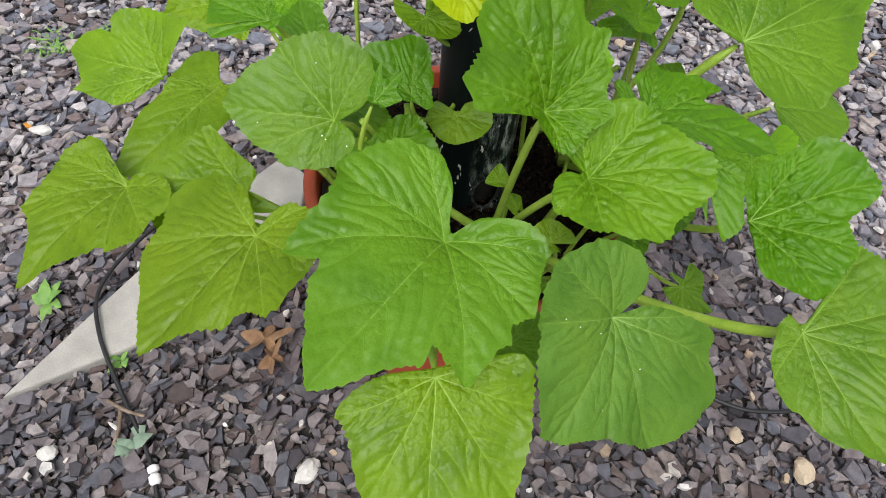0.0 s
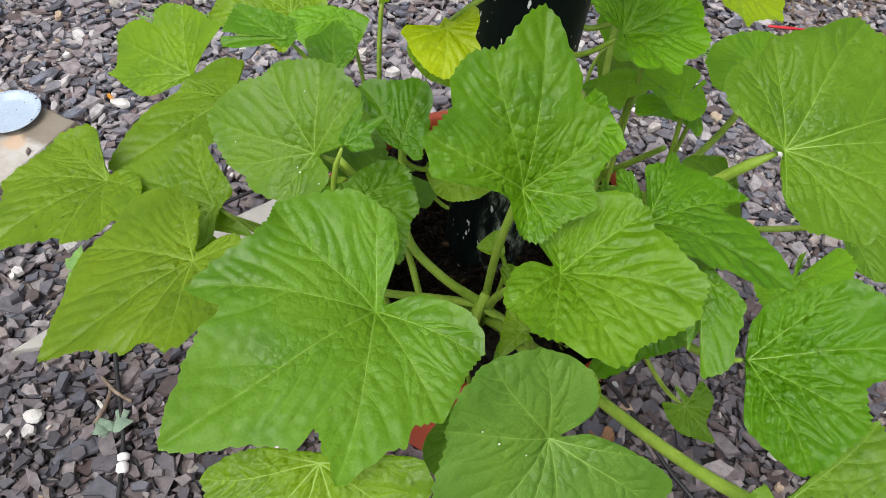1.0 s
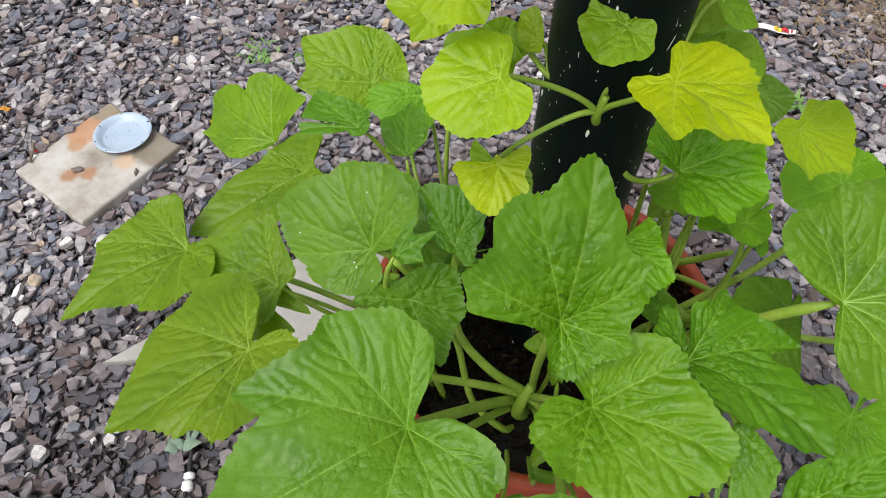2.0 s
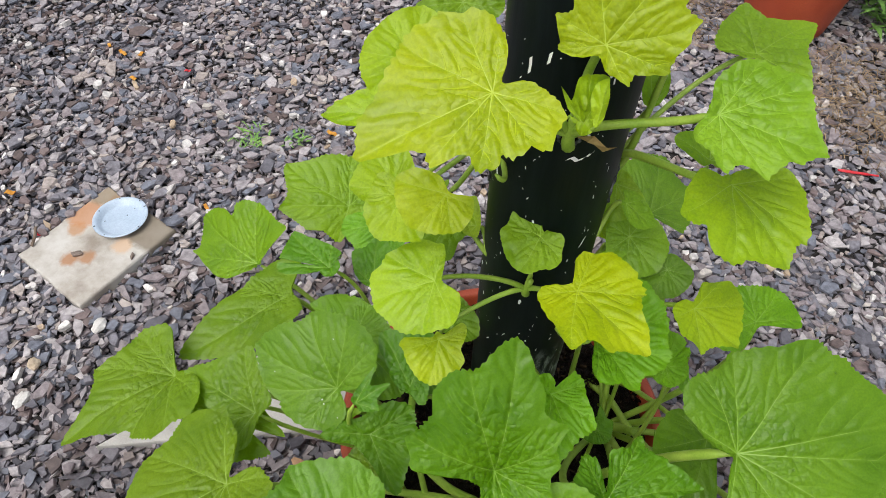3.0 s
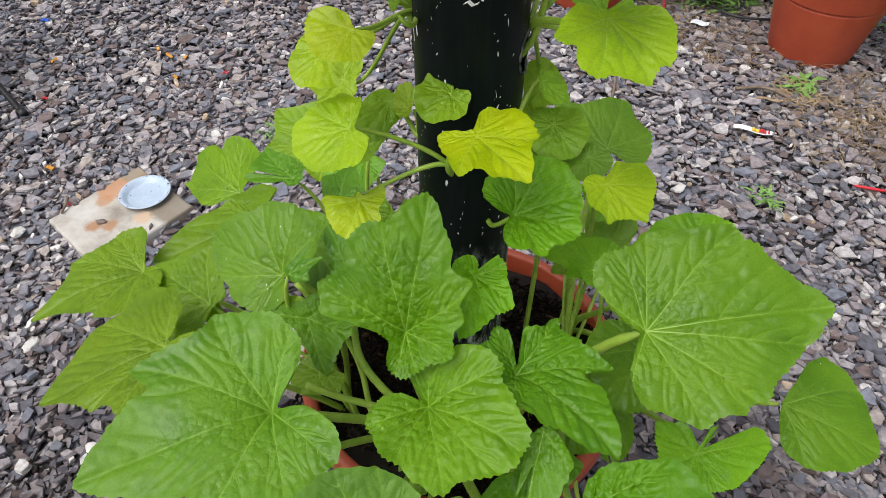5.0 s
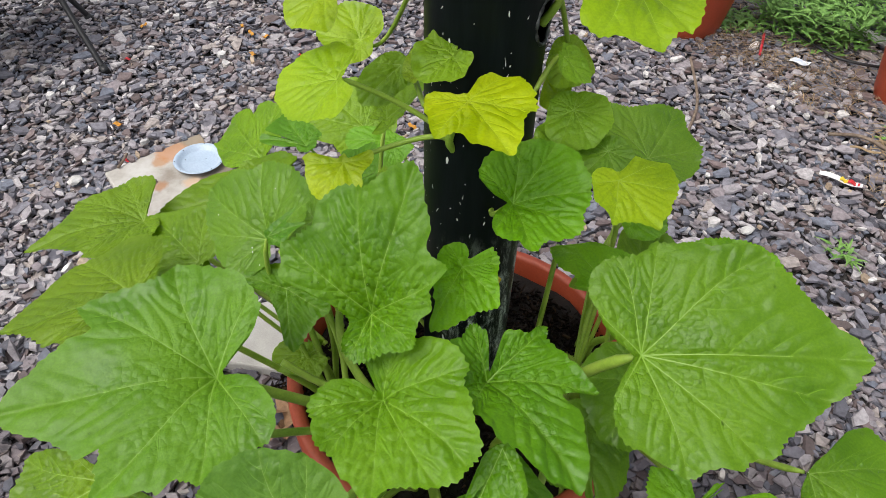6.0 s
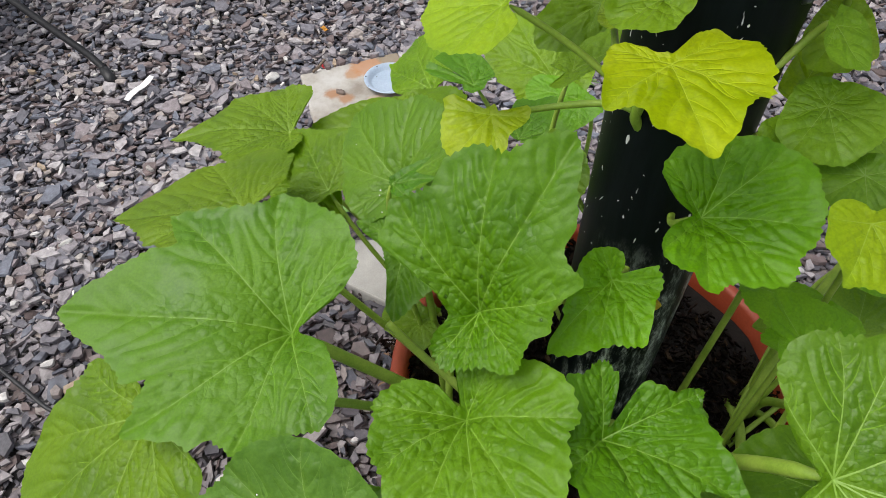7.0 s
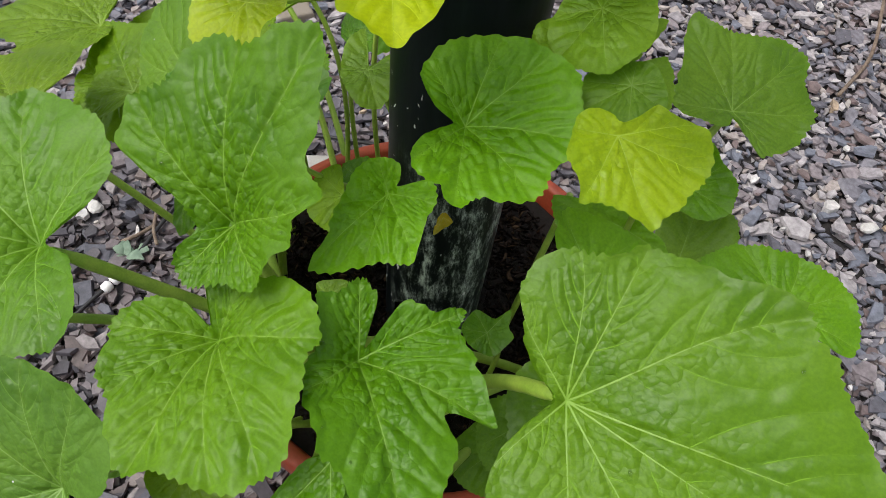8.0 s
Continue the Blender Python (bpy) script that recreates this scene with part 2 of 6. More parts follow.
def part(name, data, material, parent, label=""):
    """Links a bmesh or mesh as one object under a thing or a part."""
    if isinstance(data, bmesh.types.BMesh):
        me = bpy.data.meshes.new(name)
        data.to_mesh(me)
        data.free()
        me.materials.append(material)
    else:
        me = data
    ob = new(name, me)
    ob.parent = parent
    return tagged(ob, label)


def thing(name, at, label, category, group="", kind=""):
    ob = new(name)
    ob.empty_display_size = 0.05
    ob.location = at
    bpy.context.view_layer.update()
    return tagged(ob, label, category, group, kind)


def sweep(points, radii, sides=10):
    """Verts and faces of a round tube through the points."""
    pts = [Vector(p) for p in points]
    verts, faces = [], []
    side = None
    for i, p in enumerate(pts):
        d = (pts[min(i + 1, len(pts) - 1)] - pts[max(i - 1, 0)]).normalized()
        if side is None:
            side = d.orthogonal().normalized()
        side = (side - d * side.dot(d)).normalized()
        up = d.cross(side)
        for k in range(sides):
            a = 2 * math.pi * k / sides
            verts.append(p + (side * math.cos(a) + up * math.sin(a)) * radii[i])
        if i:
            o = (i - 1) * sides
            faces += [(o + k, o + (k + 1) % sides, o + sides + (k + 1) % sides, o + sides + k) for k in range(sides)]
    last = (len(pts) - 1) * sides
    faces += [tuple(reversed(range(sides))), tuple(range(last, last + sides))]
    return verts, faces


def bezier(a, b, c, d, n=14):
    a, b, c, d = (Vector(p) for p in (a, b, c, d))
    out = []
    for i in range(n + 1):
        t = i / n
        out.append(a * (1 - t) ** 3 + b * 3 * t * (1 - t) ** 2 + c * 3 * t * t * (1 - t) + d * t ** 3)
    return out


def smooth_path(points, n=8):
    """Catmull-Rom through the points."""
    p = [Vector(q) for q in points]
    p = [p[0] * 2 - p[1]] + p + [p[-1] * 2 - p[-2]]
    out = []
    for i in range(1, len(p) - 2):
        for k in range(n):
            t = k / n
            out.append(0.5 * (p[i] * 2 + (p[i + 1] - p[i - 1]) * t + (p[i - 1] * 2 - p[i] * 5 + p[i + 1] * 4 - p[i + 2]) * t * t + (p[i] * 3 - p[i - 1] - p[i + 1] * 3 + p[i + 2]) * t ** 3))
    out.append(p[-2])
    return out


def lathe(profile, sides=64):
    """Verts and faces of a turned shape; profile of (radius, height)."""
    verts, faces = [], []
    for r, z in profile:
        verts += [(r * math.cos(2 * math.pi * k / sides), r * math.sin(2 * math.pi * k / sides), z) for k in range(sides)]
    for i in range(len(profile) - 1):
        o = i * sides
        faces += [(o + k, o + (k + 1) % sides, o + sides + (k + 1) % sides, o + sides + k) for k in range(sides)]
    return verts, faces


TONES = {"deep": (0.115, 0.255, 0.006), "mid": (0.163, 0.295, 0.004), "rich": (0.09, 0.242, 0.002), "grey": (0.125, 0.27, 0.03), "olive": (0.148, 0.31, 0.006), "crisp": (0.125, 0.3, 0.012), "lime": (0.365, 0.46, 0.001), "lush": (0.17, 0.4, 0.004), "fresh": (0.172, 0.325, 0.004),
         "spring": (0.1, 0.243, 0.002), "pale": (0.225, 0.4, 0.014), "withered": (0.42, 0.3, 0.012), "dull": (0.135, 0.28, 0.014), "bright": (0.29, 0.45, 0.004), "yellow": (0.315, 0.48, 0.002), "gold": (0.45, 0.53, 0.002)}
CRIMP = {"lime": 0.2, "bright": 0.2, "yellow": 0.2, "gold": 0.2, "crisp": 0.24, "dull": 0.24, "grey": 0.26, "deep": 0.26, "rich": 0.34, "spring": 0.3, "olive": 0.27, "lush": 0.3}
leaf_count = [0]


def outline(lobes):
    """Outline radius (m) of a leaf for every half degree from its tip, a smooth line through its lobes and notches (degrees, cm)."""
    a = np.radians([q[0] for q in lobes])
    p = np.stack([np.cos(a), np.sin(a)], 1) * np.array([q[1] for q in lobes])[:, None] / 100
    before, after, beyond = np.roll(p, 1, 0), np.roll(p, -1, 0), np.roll(p, -2, 0)
    line = []
    for t in np.arange(0, 1, 0.125):
        # tension kept high, so that tips stay crisp
        m0, m1 = 0.36 * (after - before), 0.36 * (beyond - p)
        line.append((2 * t ** 3 - 3 * t ** 2 + 1) * p + (t ** 3 - 2 * t ** 2 + t) * m0 + (3 * t ** 2 - 2 * t ** 3) * after + (t ** 3 - t ** 2) * m1)
    line = np.stack(line, 1).reshape(-1, 2)
    deg, rad = np.degrees(np.arctan2(line[:, 1], line[:, 0])), np.hypot(line[:, 0], line[:, 1])
    order = np.argsort(deg)
    deg, rad = deg[order], rad[order]
    return np.interp(np.arange(-180, 180.5, 0.5), np.concatenate([deg - 360, deg, deg + 360]), np.tile(rad, 3))


def leaf(plant, tone, centre, turn, droop, lobes, root, stalk=(0.006, 0.0075), pucker=1.0, sag=0.0, fold=0.0, spots=0, veins=(), cup=0.004):
    """A lobed squash leaf with raised veins and its stalk. turn: heading of the tip, its rise, and the roll about it, in degrees.
    veins: headings of the main veins from the tip; cup: how far the blade rises from its sunken centre."""
    leaf_count[0] += 1
    rng = random.Random(leaf_count[0] * 7 + 3)
    lobes = sorted(lobes)
    size = max(q[1] for q in lobes) / 100
    yaw, rise, roll = (radians(a) for a in turn)
    m = Matrix.Translation(centre) @ Matrix.Rotation(yaw, 4, "Z") @ Matrix.Rotation(-rise, 4, "Y") @ Matrix.Rotation(roll, 4, "X")
    table = outline(lobes)

    def edge_at(deg):
        return np.interp((np.asarray(deg) + 180) % 360 - 180, np.arange(-180, 180.5, 0.5), table)

    # main veins run to the outline's farthest points, unless they are given
    mains = sorted(veins)
    if not mains:
        peaks = []
        for d in range(-176, 180, 4):
            r = edge_at(d)
            if all(r >= edge_at(d + k) for k in (-20, -12, -4, 4, 12, 20)) and r > 0.45 * size:
                peaks.append(d)
        mains = [p for i, p in enumerate(peaks) if i == 0 or p - peaks[i - 1] > 22]
        for d in (0, 48, -48, 98, -98, 140, -140):
            if all(abs(d - p) > 30 for p in mains) and edge_at(d) > 0.4 * size:
                mains.append(d)
        mains.sort()
    off = Vector((rng.uniform(0, 50), rng.uniform(0, 50), 0))

    # courses of the main veins and of their side branches
    lines, branches = [], []
    for d in mains:
        reach = float(edge_at(d)) * 0.97
        bend = rng.uniform(-9, 9)
        t = np.linspace(0, 1, 19)
        ang = np.radians(d + bend * (t - t * t) * 2)
        line = np.stack([reach * t * np.cos(ang), reach * t * np.sin(ang)], 1)
        lines.append(line)
        twigs = []
        k = mains.index(d)
        room = {-1: (d - mains[k - 1]) % 360 / 2 if len(mains) > 1 else 90, 1: (mains[(k + 1) % len(mains)] - d) % 360 / 2 if len(mains) > 1 else 90}
        count = 5 if size > 0.1 else 4 if size > 0.07 else 3
        for j in range(count):
            for s in (-1, 1):
                at = (j + 0.8 + 0.35 * (s > 0) + rng.uniform(-0.25, 0.25)) / (count + 0.8)
                a0 = d + s * rng.uniform(38, 56)
                u = np.linspace(0, 1, 8)
                ang = np.radians(a0 - s * 18 * u)
                run = reach * (1 - at) * rng.uniform(0.55, 0.8) + 0.1 * reach
                seg = line[int(at * 18)] + np.stack([run * u * np.cos(ang), run * u * np.sin(ang)], 1)
                inside = np.hypot(seg[:, 0], seg[:, 1]) < 0.95 * edge_at(np.degrees(np.arctan2(seg[:, 1], seg[:, 0])))
                inside &= ((np.degrees(np.arctan2(seg[:, 1], seg[:, 0])) - d) * s + 180) % 360 - 180 < room[s]
                stop = len(seg) if inside.all() else int(np.argmin(inside))
                if stop > 2:
                    twigs.append(seg[:stop])
        branches.append(twigs)
    pieces = np.concatenate([np.concatenate([s[:-1], s[1:]], 1) for g in branches for s in g]) if any(branches) else np.zeros((1, 4))
    trunks = np.concatenate([np.concatenate([s[:-1], s[1:]], 1) for s in lines])

    def gap_to(q, segs):
        """Distance from each place to the nearest of the segments."""
        best = np.full(len(q), 9.0)
        for x1, y1, x2, y2 in segs:
            dx, dy = x2 - x1, y2 - y1
            t = np.clip(((q[:, 0] - x1) * dx + (q[:, 1] - y1) * dy) / (dx * dx + dy * dy + 1e-12), 0, 1)
            best = np.minimum(best, np.hypot(q[:, 0] - x1 - t * dx, q[:, 1] - y1 - t * dy))
        return best

    def relief(q):
        """Height of the blade over its plane: droop, arched fields between veins, quilting and a waved margin."""
        r = np.hypot(q[:, 0], q[:, 1])
        deg = np.degrees(np.arctan2(q[:, 1], q[:, 0]))
        trunk, twig = gap_to(q, trunks), gap_to(q, pieces)
        rr = np.minimum(r / (0.75 * size), 1)
        h = cup * (1 - np.exp(-r / 0.035)) - droop * np.minimum(r, 0.16) ** 2 - fold * np.abs(q[:, 1])
        # fields arch up between the main veins, and again between their side branches
        h += 0.022 * size * (1 - np.exp(-trunk / (0.09 * size))) * rr
        h += pucker * 0.0017 * (1 - np.exp(-twig / 0.0045)) * np.minimum(trunk / 0.005, 1)
        rough = np.array([0.02 * size * noise.noise(Vector((x, y, 0)) * 22 / (1 + 2 * size) + off) * (0.3 + s)
                          + 0.0007 * pucker * noise.noise(Vector((x, y, 0)) * 120 + off) for (x, y), s in zip(q, rr)])
        rim = np.maximum(r / np.maximum(edge_at(deg), 1e-3) - 0.8, 0)
        return h + rough + rim * size * 0.07 * np.sin(np.radians(deg) * 7 + off.x), trunk, twig

    rings, spokes = (60, 560) if size > 0.1 else (34, 340) if size > 0.065 else (18, 220)
    degs = -180 + 360 * np.arange(spokes) / spokes
    rim = edge_at(degs)
    along = np.radians(degs) * np.maximum(rim, 0.35 * size)
    wander = np.array([noise.noise(Vector((x * 40, off.x, 0))) for x in along])
    teeth = min(0.0025, 0.026 * size) * (0.5 - np.abs((along / 0.0031 + 1.4 * wander) % 2 - 1)) * (1 + wander)
    teeth += np.array([min(0.0026, 0.026 * size) * noise.noise(Vector((x * 75, off.y, 1))) for x in along])
    teeth *= np.minimum(1, rim / 0.05)
    flat = [np.zeros((1, 2))]
    for i in range(1, rings + 1):
        f = (i / rings) ** 0.9
        r = rim * f + teeth * max(0, (f - 0.93) / 0.07)
        flat.append(np.stack([r * np.cos(np.radians(degs)), r * np.sin(np.radians(degs))], 1))
    flat = np.concatenate(flat)
    high, trunk, twig = relief(flat)
    verts = np.concatenate([flat, high[:, None]], 1)
    faces = [(0, 1 + k, 1 + (k + 1) % spokes) for k in range(spokes)]
    for i in range(rings - 1):
        a, b = 1 + i * spokes, 1 + (i + 1) * spokes
        faces += [(a + k, b + k, b + (k + 1) % spokes, a + (k + 1) % spokes) for k in range(spokes)]
    me = mesh_of("leaf", verts, faces, BLADE, True)
    layer = me.uv_layers.new(name="UVMap")
    idx = np.empty(len(me.loops), dtype=np.int32)
    me.loops.foreach_get("vertex_index", idx)
    layer.data.foreach_set("uv", (flat + (off.x, off.y)).astype(np.float32)[idx].ravel())
    pale = np.maximum(np.exp(-(trunk / 0.0022) ** 2), 0.1 * np.exp(-(twig / 0.0015) ** 2))
    pale[-spokes:] = np.maximum(pale[-spokes:], 0.9)
    me.attributes.new("vein", "FLOAT", "POINT").data.foreach_set("value", pale.astype(np.float32))
    near = np.exp(-(trunk / 0.021) ** 2) * np.maximum(0, 1.2 - 1.35 * np.hypot(flat[:, 0], flat[:, 1]) / size)
    me.attributes.new("crinkle", "FLOAT", "POINT").data.foreach_set("value", (0.3 + 2.8 * near).astype(np.float32))
    blade = part("leaf", me, BLADE, plant, "bright yellow young leaf" if tone in ("yellow", "gold") else "")
    blade.matrix_world = m
    c = TONES[tone]
    v = 1 + rng.uniform(-0.08, 0.08)
    blade.color = (c[0] * v * rng.uniform(0.94, 1.06), c[1] * v, c[2] * v, min(0.7, CRIMP.get(tone, 0.3) + 0.15 * (pucker - 1)))

    # raised veins: each main vein with its side branches
    for line, twigs in zip(lines, branches):
        strips = [(line, 0.0021 * size + 0.0002, 0.0004 * size)] + [(s, 0.0016 * size + 0.00015, 0.0006 * size) for s in twigs]
        flat, ups, vf, slot = [], [], [], []
        for pts, w0, w1 in strips:
            o = len(flat)
            run = np.gradient(pts, axis=0)
            run /= np.linalg.norm(run, axis=1)[:, None] + 1e-9
            w = np.linspace(w0, w1, len(pts))
            for i, p in enumerate(pts):
                side = np.array((-run[i, 1], run[i, 0])) * w[i]
                flat += [p - side, p, p + side]
                ups += [0.0001, 0.0002 + 0.35 * w[i], 0.0001] if pts is line else [0.0001, 0.0004, 0.0001]
                if i:
                    k = o + (i - 1) * 3
                    vf += [(k, k + 3, k + 4, k + 1), (k + 1, k + 4, k + 5, k + 2)]
                    slot += [0 if pts is line else 1] * 2
        flat = np.array(flat)
        vv = np.concatenate([flat, (relief(flat)[0] + np.array(ups))[:, None]], 1)
        mesh = mesh_of("vein", vv, vf, VEIN, True)
        mesh.materials.append(SIDE_VEIN)
        mesh.polygons.foreach_set("material_index", slot)
        vein = part("vein", mesh, VEIN, blade)
        vein.color = blade.color

    # water drops left on the large blades, and a few pale specks
    for k in range((7 if size > 0.12 else 0) + spots):
        d, f = rng.uniform(-150, 150), rng.uniform(0.2, 0.92)
        x, y = (float(edge_at(d)) * f * g(radians(d)) for g in (math.cos, math.sin))
        r = rng.uniform(0.0007, 0.0016) * (1 if k >= spots else 0.6)
        bead = [(0, 0, r * (0.75 if k >= spots else 0.25))]
        for i, (q, z) in enumerate(((0.7, 0.5), (1.0, 0.0), (0.95, -0.3))):
            bead += [(q * r * math.cos(a * math.pi / 5), q * r * math.sin(a * math.pi / 5), z * r * (1 if k >= spots else 0.4)) for a in range(10)]
        bf = [(0, 1 + a, 1 + (a + 1) % 10) for a in range(10)]
        for o in (1, 11):
            bf += [(o + a, o + 10 + a, o + 10 + (a + 1) % 10, o + (a + 1) % 10) for a in range(10)]
        high = relief(np.array([(x, y)]))[0][0] + 0.0003
        name, mat = ("water_drop", WATER) if k >= spots else ("pale_speck", WHITE)
        part(name, mesh_of(name, [(x + p, y + q, high + z) for p, q, z in bead], bf, mat, True), mat, blade)

    # stalk from the root to the blade's centre, arriving from the side of the notch
    if root is not None:
        top = m @ Vector((-0.004, 0, -stalk[0] - 0.0015))
        base = Vector(root)
        back = m.to_3x3() @ Vector((-0.4, 0, -0.7)).normalized()
        far = (top - base).length
        b1 = base + Vector(((top.x - base.x) * 0.15, (top.y - base.y) * 0.15, far * (0.22 - sag)))
        path = bezier(base, b1, top + back * far * 0.35, top, 16)
        r0, r1 = stalk[1], stalk[0]
        rad = [r0 + (r1 - r0) * i / 16 for i in range(17)]
        rad[-1] *= 0.5
        me = mesh_of("leaf_stalk", *sweep(path, rad), STALK, True)
        part("leaf_stalk", me, STALK, plant).matrix_world = Matrix()
    return blade

# ---- ground: a sheet under broken slate ----
def ground_sheet():
    bm = bmesh.new()
    across, along = [-400, -60, -12, -3.28, -2, -1, 0, 1, 1.68, 4, 12, 60, 400], [-400, -60, -12, -4, -1.28, 0, 1, 2, 3, 3.68, 12, 60, 400]
    grid = [[bm.verts.new((x, y, -0.012)) for x in across] for y in along]
    for j in range(12):
        for i in range(12):
            face = bm.faces.new((grid[j][i], grid[j][i + 1], grid[j + 1][i + 1], grid[j + 1][i]))
            face.material_index = 0 if 3 <= i <= 7 and 4 <= j <= 8 else 1
    me = bpy.data.meshes.new("ground")
    bm.to_mesh(me)
    bm.free()
    me.materials.append(GAP_SHADE)
    me.materials.append(GRAVEL)
    return tagged(new("ground", me), "ground under broken slate chippings, coloured dark as shade in their gaps", "ground", kind="structure")


ground = ground_sheet()


def chips(name, count, area, size, mat, seed, lift=(0.0, 0.012), tilt=0.22, flat=(0.18, 0.4), sides=5, keep_out=(), apart=0.0, share=1.0, slim=(0.38, 0.92)):
    """Many broken stones in one mesh: uneven prisms with chamfered tops."""
    rng = np.random.default_rng(seed)
    x0, x1, y0, y1 = area
    n = count
    cx, cy = rng.uniform(x0, x1, n), rng.uniform(y0, y1, n)
    if apart:
        # loosely packed, each stone with room of its own
        gx, gy = np.meshgrid(np.arange(x0, x1, apart), np.arange(y0, y1, apart))
        gx[::2] += apart / 2
        cx, cy = (g.ravel() + rng.uniform(-0.3, 0.3, g.size) * apart for g in (gx, gy))
        pick = rng.random(len(cx)) < share
        cx, cy = cx[pick], cy[pick]
        n = len(cx)
    ok = np.ones(n, bool)
    for px, py, pr in keep_out:
        ok &= np.hypot(cx - px, cy - py) > pr
    cx, cy = cx[ok], cy[ok]
    n = len(cx)
    half = np.exp(rng.normal(np.log(size), 0.38, n)).clip(size * 0.4, size * 2.1)
    asp = rng.uniform(*slim, n)
    thick = half * rng.uniform(*flat, n) + 0.002
    spin = rng.uniform(0, 2 * np.pi, n)
    ang = (np.arange(sides)[None] + rng.uniform(-0.42, 0.42, (n, sides))) * 2 * np.pi / sides
    rad = rng.uniform(0.62, 1.22, (n, sides))
    px, py = rad * np.cos(ang) * half[:, None], rad * np.sin(ang) * (half * asp)[:, None]
    inner = rng.uniform(0.9, 0.98, (n, 1))
    shift = rng.normal(0, 0.06, (n, 1)) * half[:, None]
    X = np.concatenate([px, px * inner + shift], 1)
    Y = np.concatenate([py, py * inner + shift], 1)
    slope = rng.normal(0, 0.05, (n, 1))
    Z = np.concatenate([-np.ones((n, sides)) * thick[:, None] * 0.6, np.ones((n, sides)) * thick[:, None] * 0.4 + slope * px], 1)
    tx, ty = rng.normal(0, tilt, n)[:, None], rng.normal(0, tilt, n)[:, None]
    Z = Z + X * np.tan(tx.clip(-0.7, 0.7)) + Y * np.tan(ty.clip(-0.7, 0.7))
    c, s = np.cos(spin)[:, None], np.sin(spin)[:, None]
    hz = rng.uniform(*lift, n)[:, None]
    V = np.stack([X * c - Y * s + cx[:, None], X * s + Y * c + cy[:, None], Z + hz], -1).reshape(-1, 3)
    base = np.arange(n)[:, None] * 2 * sides
    k = np.arange(sides)
    quads = np.stack([k, (k + 1) % sides, sides + (k + 1) % sides, sides + k], -1)
    Q = (base[:, :, None] + quads[None]).reshape(-1, 4)
    T = base + sides + k[None]
    me = bpy.data.meshes.new(name)
    loops = np.concatenate([Q.ravel(), T.ravel()])
    nf = len(Q) + len(T)
    me.vertices.add(len(V))
    me.vertices.foreach_set("co", V.astype(np.float32).ravel())
    me.loops.add(len(loops))
    me.loops.foreach_set("vertex_index", loops.astype(np.int32))
    me.polygons.add(nf)
    starts = np.concatenate([np.arange(len(Q)) * 4, len(Q) * 4 + np.arange(len(T)) * sides])
    me.polygons.foreach_set("loop_start", starts.astype(np.int32))
    me.update(calc_edges=True)
    me.validate()
    me.shade_flat()
    me.materials.append(mat)
    return new(name, me)


POT, POT_R, RIM = Vector((-0.122, 0.165, 0.0)), 0.257, 0.45
clear = ((POT.x, POT.y, 0.19),)
YARD, NEAR = (-3.3, 1.7, -1.3, 3.7), (-1.75, 0.95, -0.75, 1.15)
for name, apart, share, area, size, lift, tilt, flat, sides, seed, text in (
        ("slate_crumbs", 0.017, 1.0, NEAR, 0.0105, (-0.009, -0.002), 0.2, (0.2, 0.4), 5, 41, "small slate crumbs between the larger chippings near the pot"),
        ("slate_chippings", 0.026, 1.0, YARD, 0.0165, (-0.006, 0.002), 0.16, (0.12, 0.28), 5, 5, "loose grey and purple-brown slate chippings covering the ground"),
        ("slate_shards", 0.03, 0.9, YARD, 0.016, (0.004, 0.011), 0.15, (0.1, 0.22), 4, 6, "loose angular slate shards covering the ground"),
        ("slate_plates", 0.041, 0.75, YARD, 0.0185, (0.012, 0.017), 0.12, (0.1, 0.2), 5, 44, "flat grey slate plates lying on the chippings"),
        ("slate_crumbs", 0.05, 0.9, YARD, 0.0085, (0.008, 0.018), 0.3, (0.2, 0.4), 5, 43, "small slate crumbs scattered over larger chippings")):
    tagged(chips(name, 0, area, size, SLATE, seed, lift, tilt, flat, sides, clear, apart, share), text, "gravel", kind="stuff")
tagged(chips("pale_stones", 1700, YARD, 0.0105, PEBBLE, 9, (0.012, 0.022), 0.25, (0.35, 0.7), 7, clear), "scattered white and buff pebbles among slate chippings", "pebbles", kind="stuff")

# ---- the planted pot and the pipe in it ----
def turned(name, profile, mat, parent, label=""):
    return part(name, mesh_of(name, *lathe(profile), mat, True), mat, parent, label)


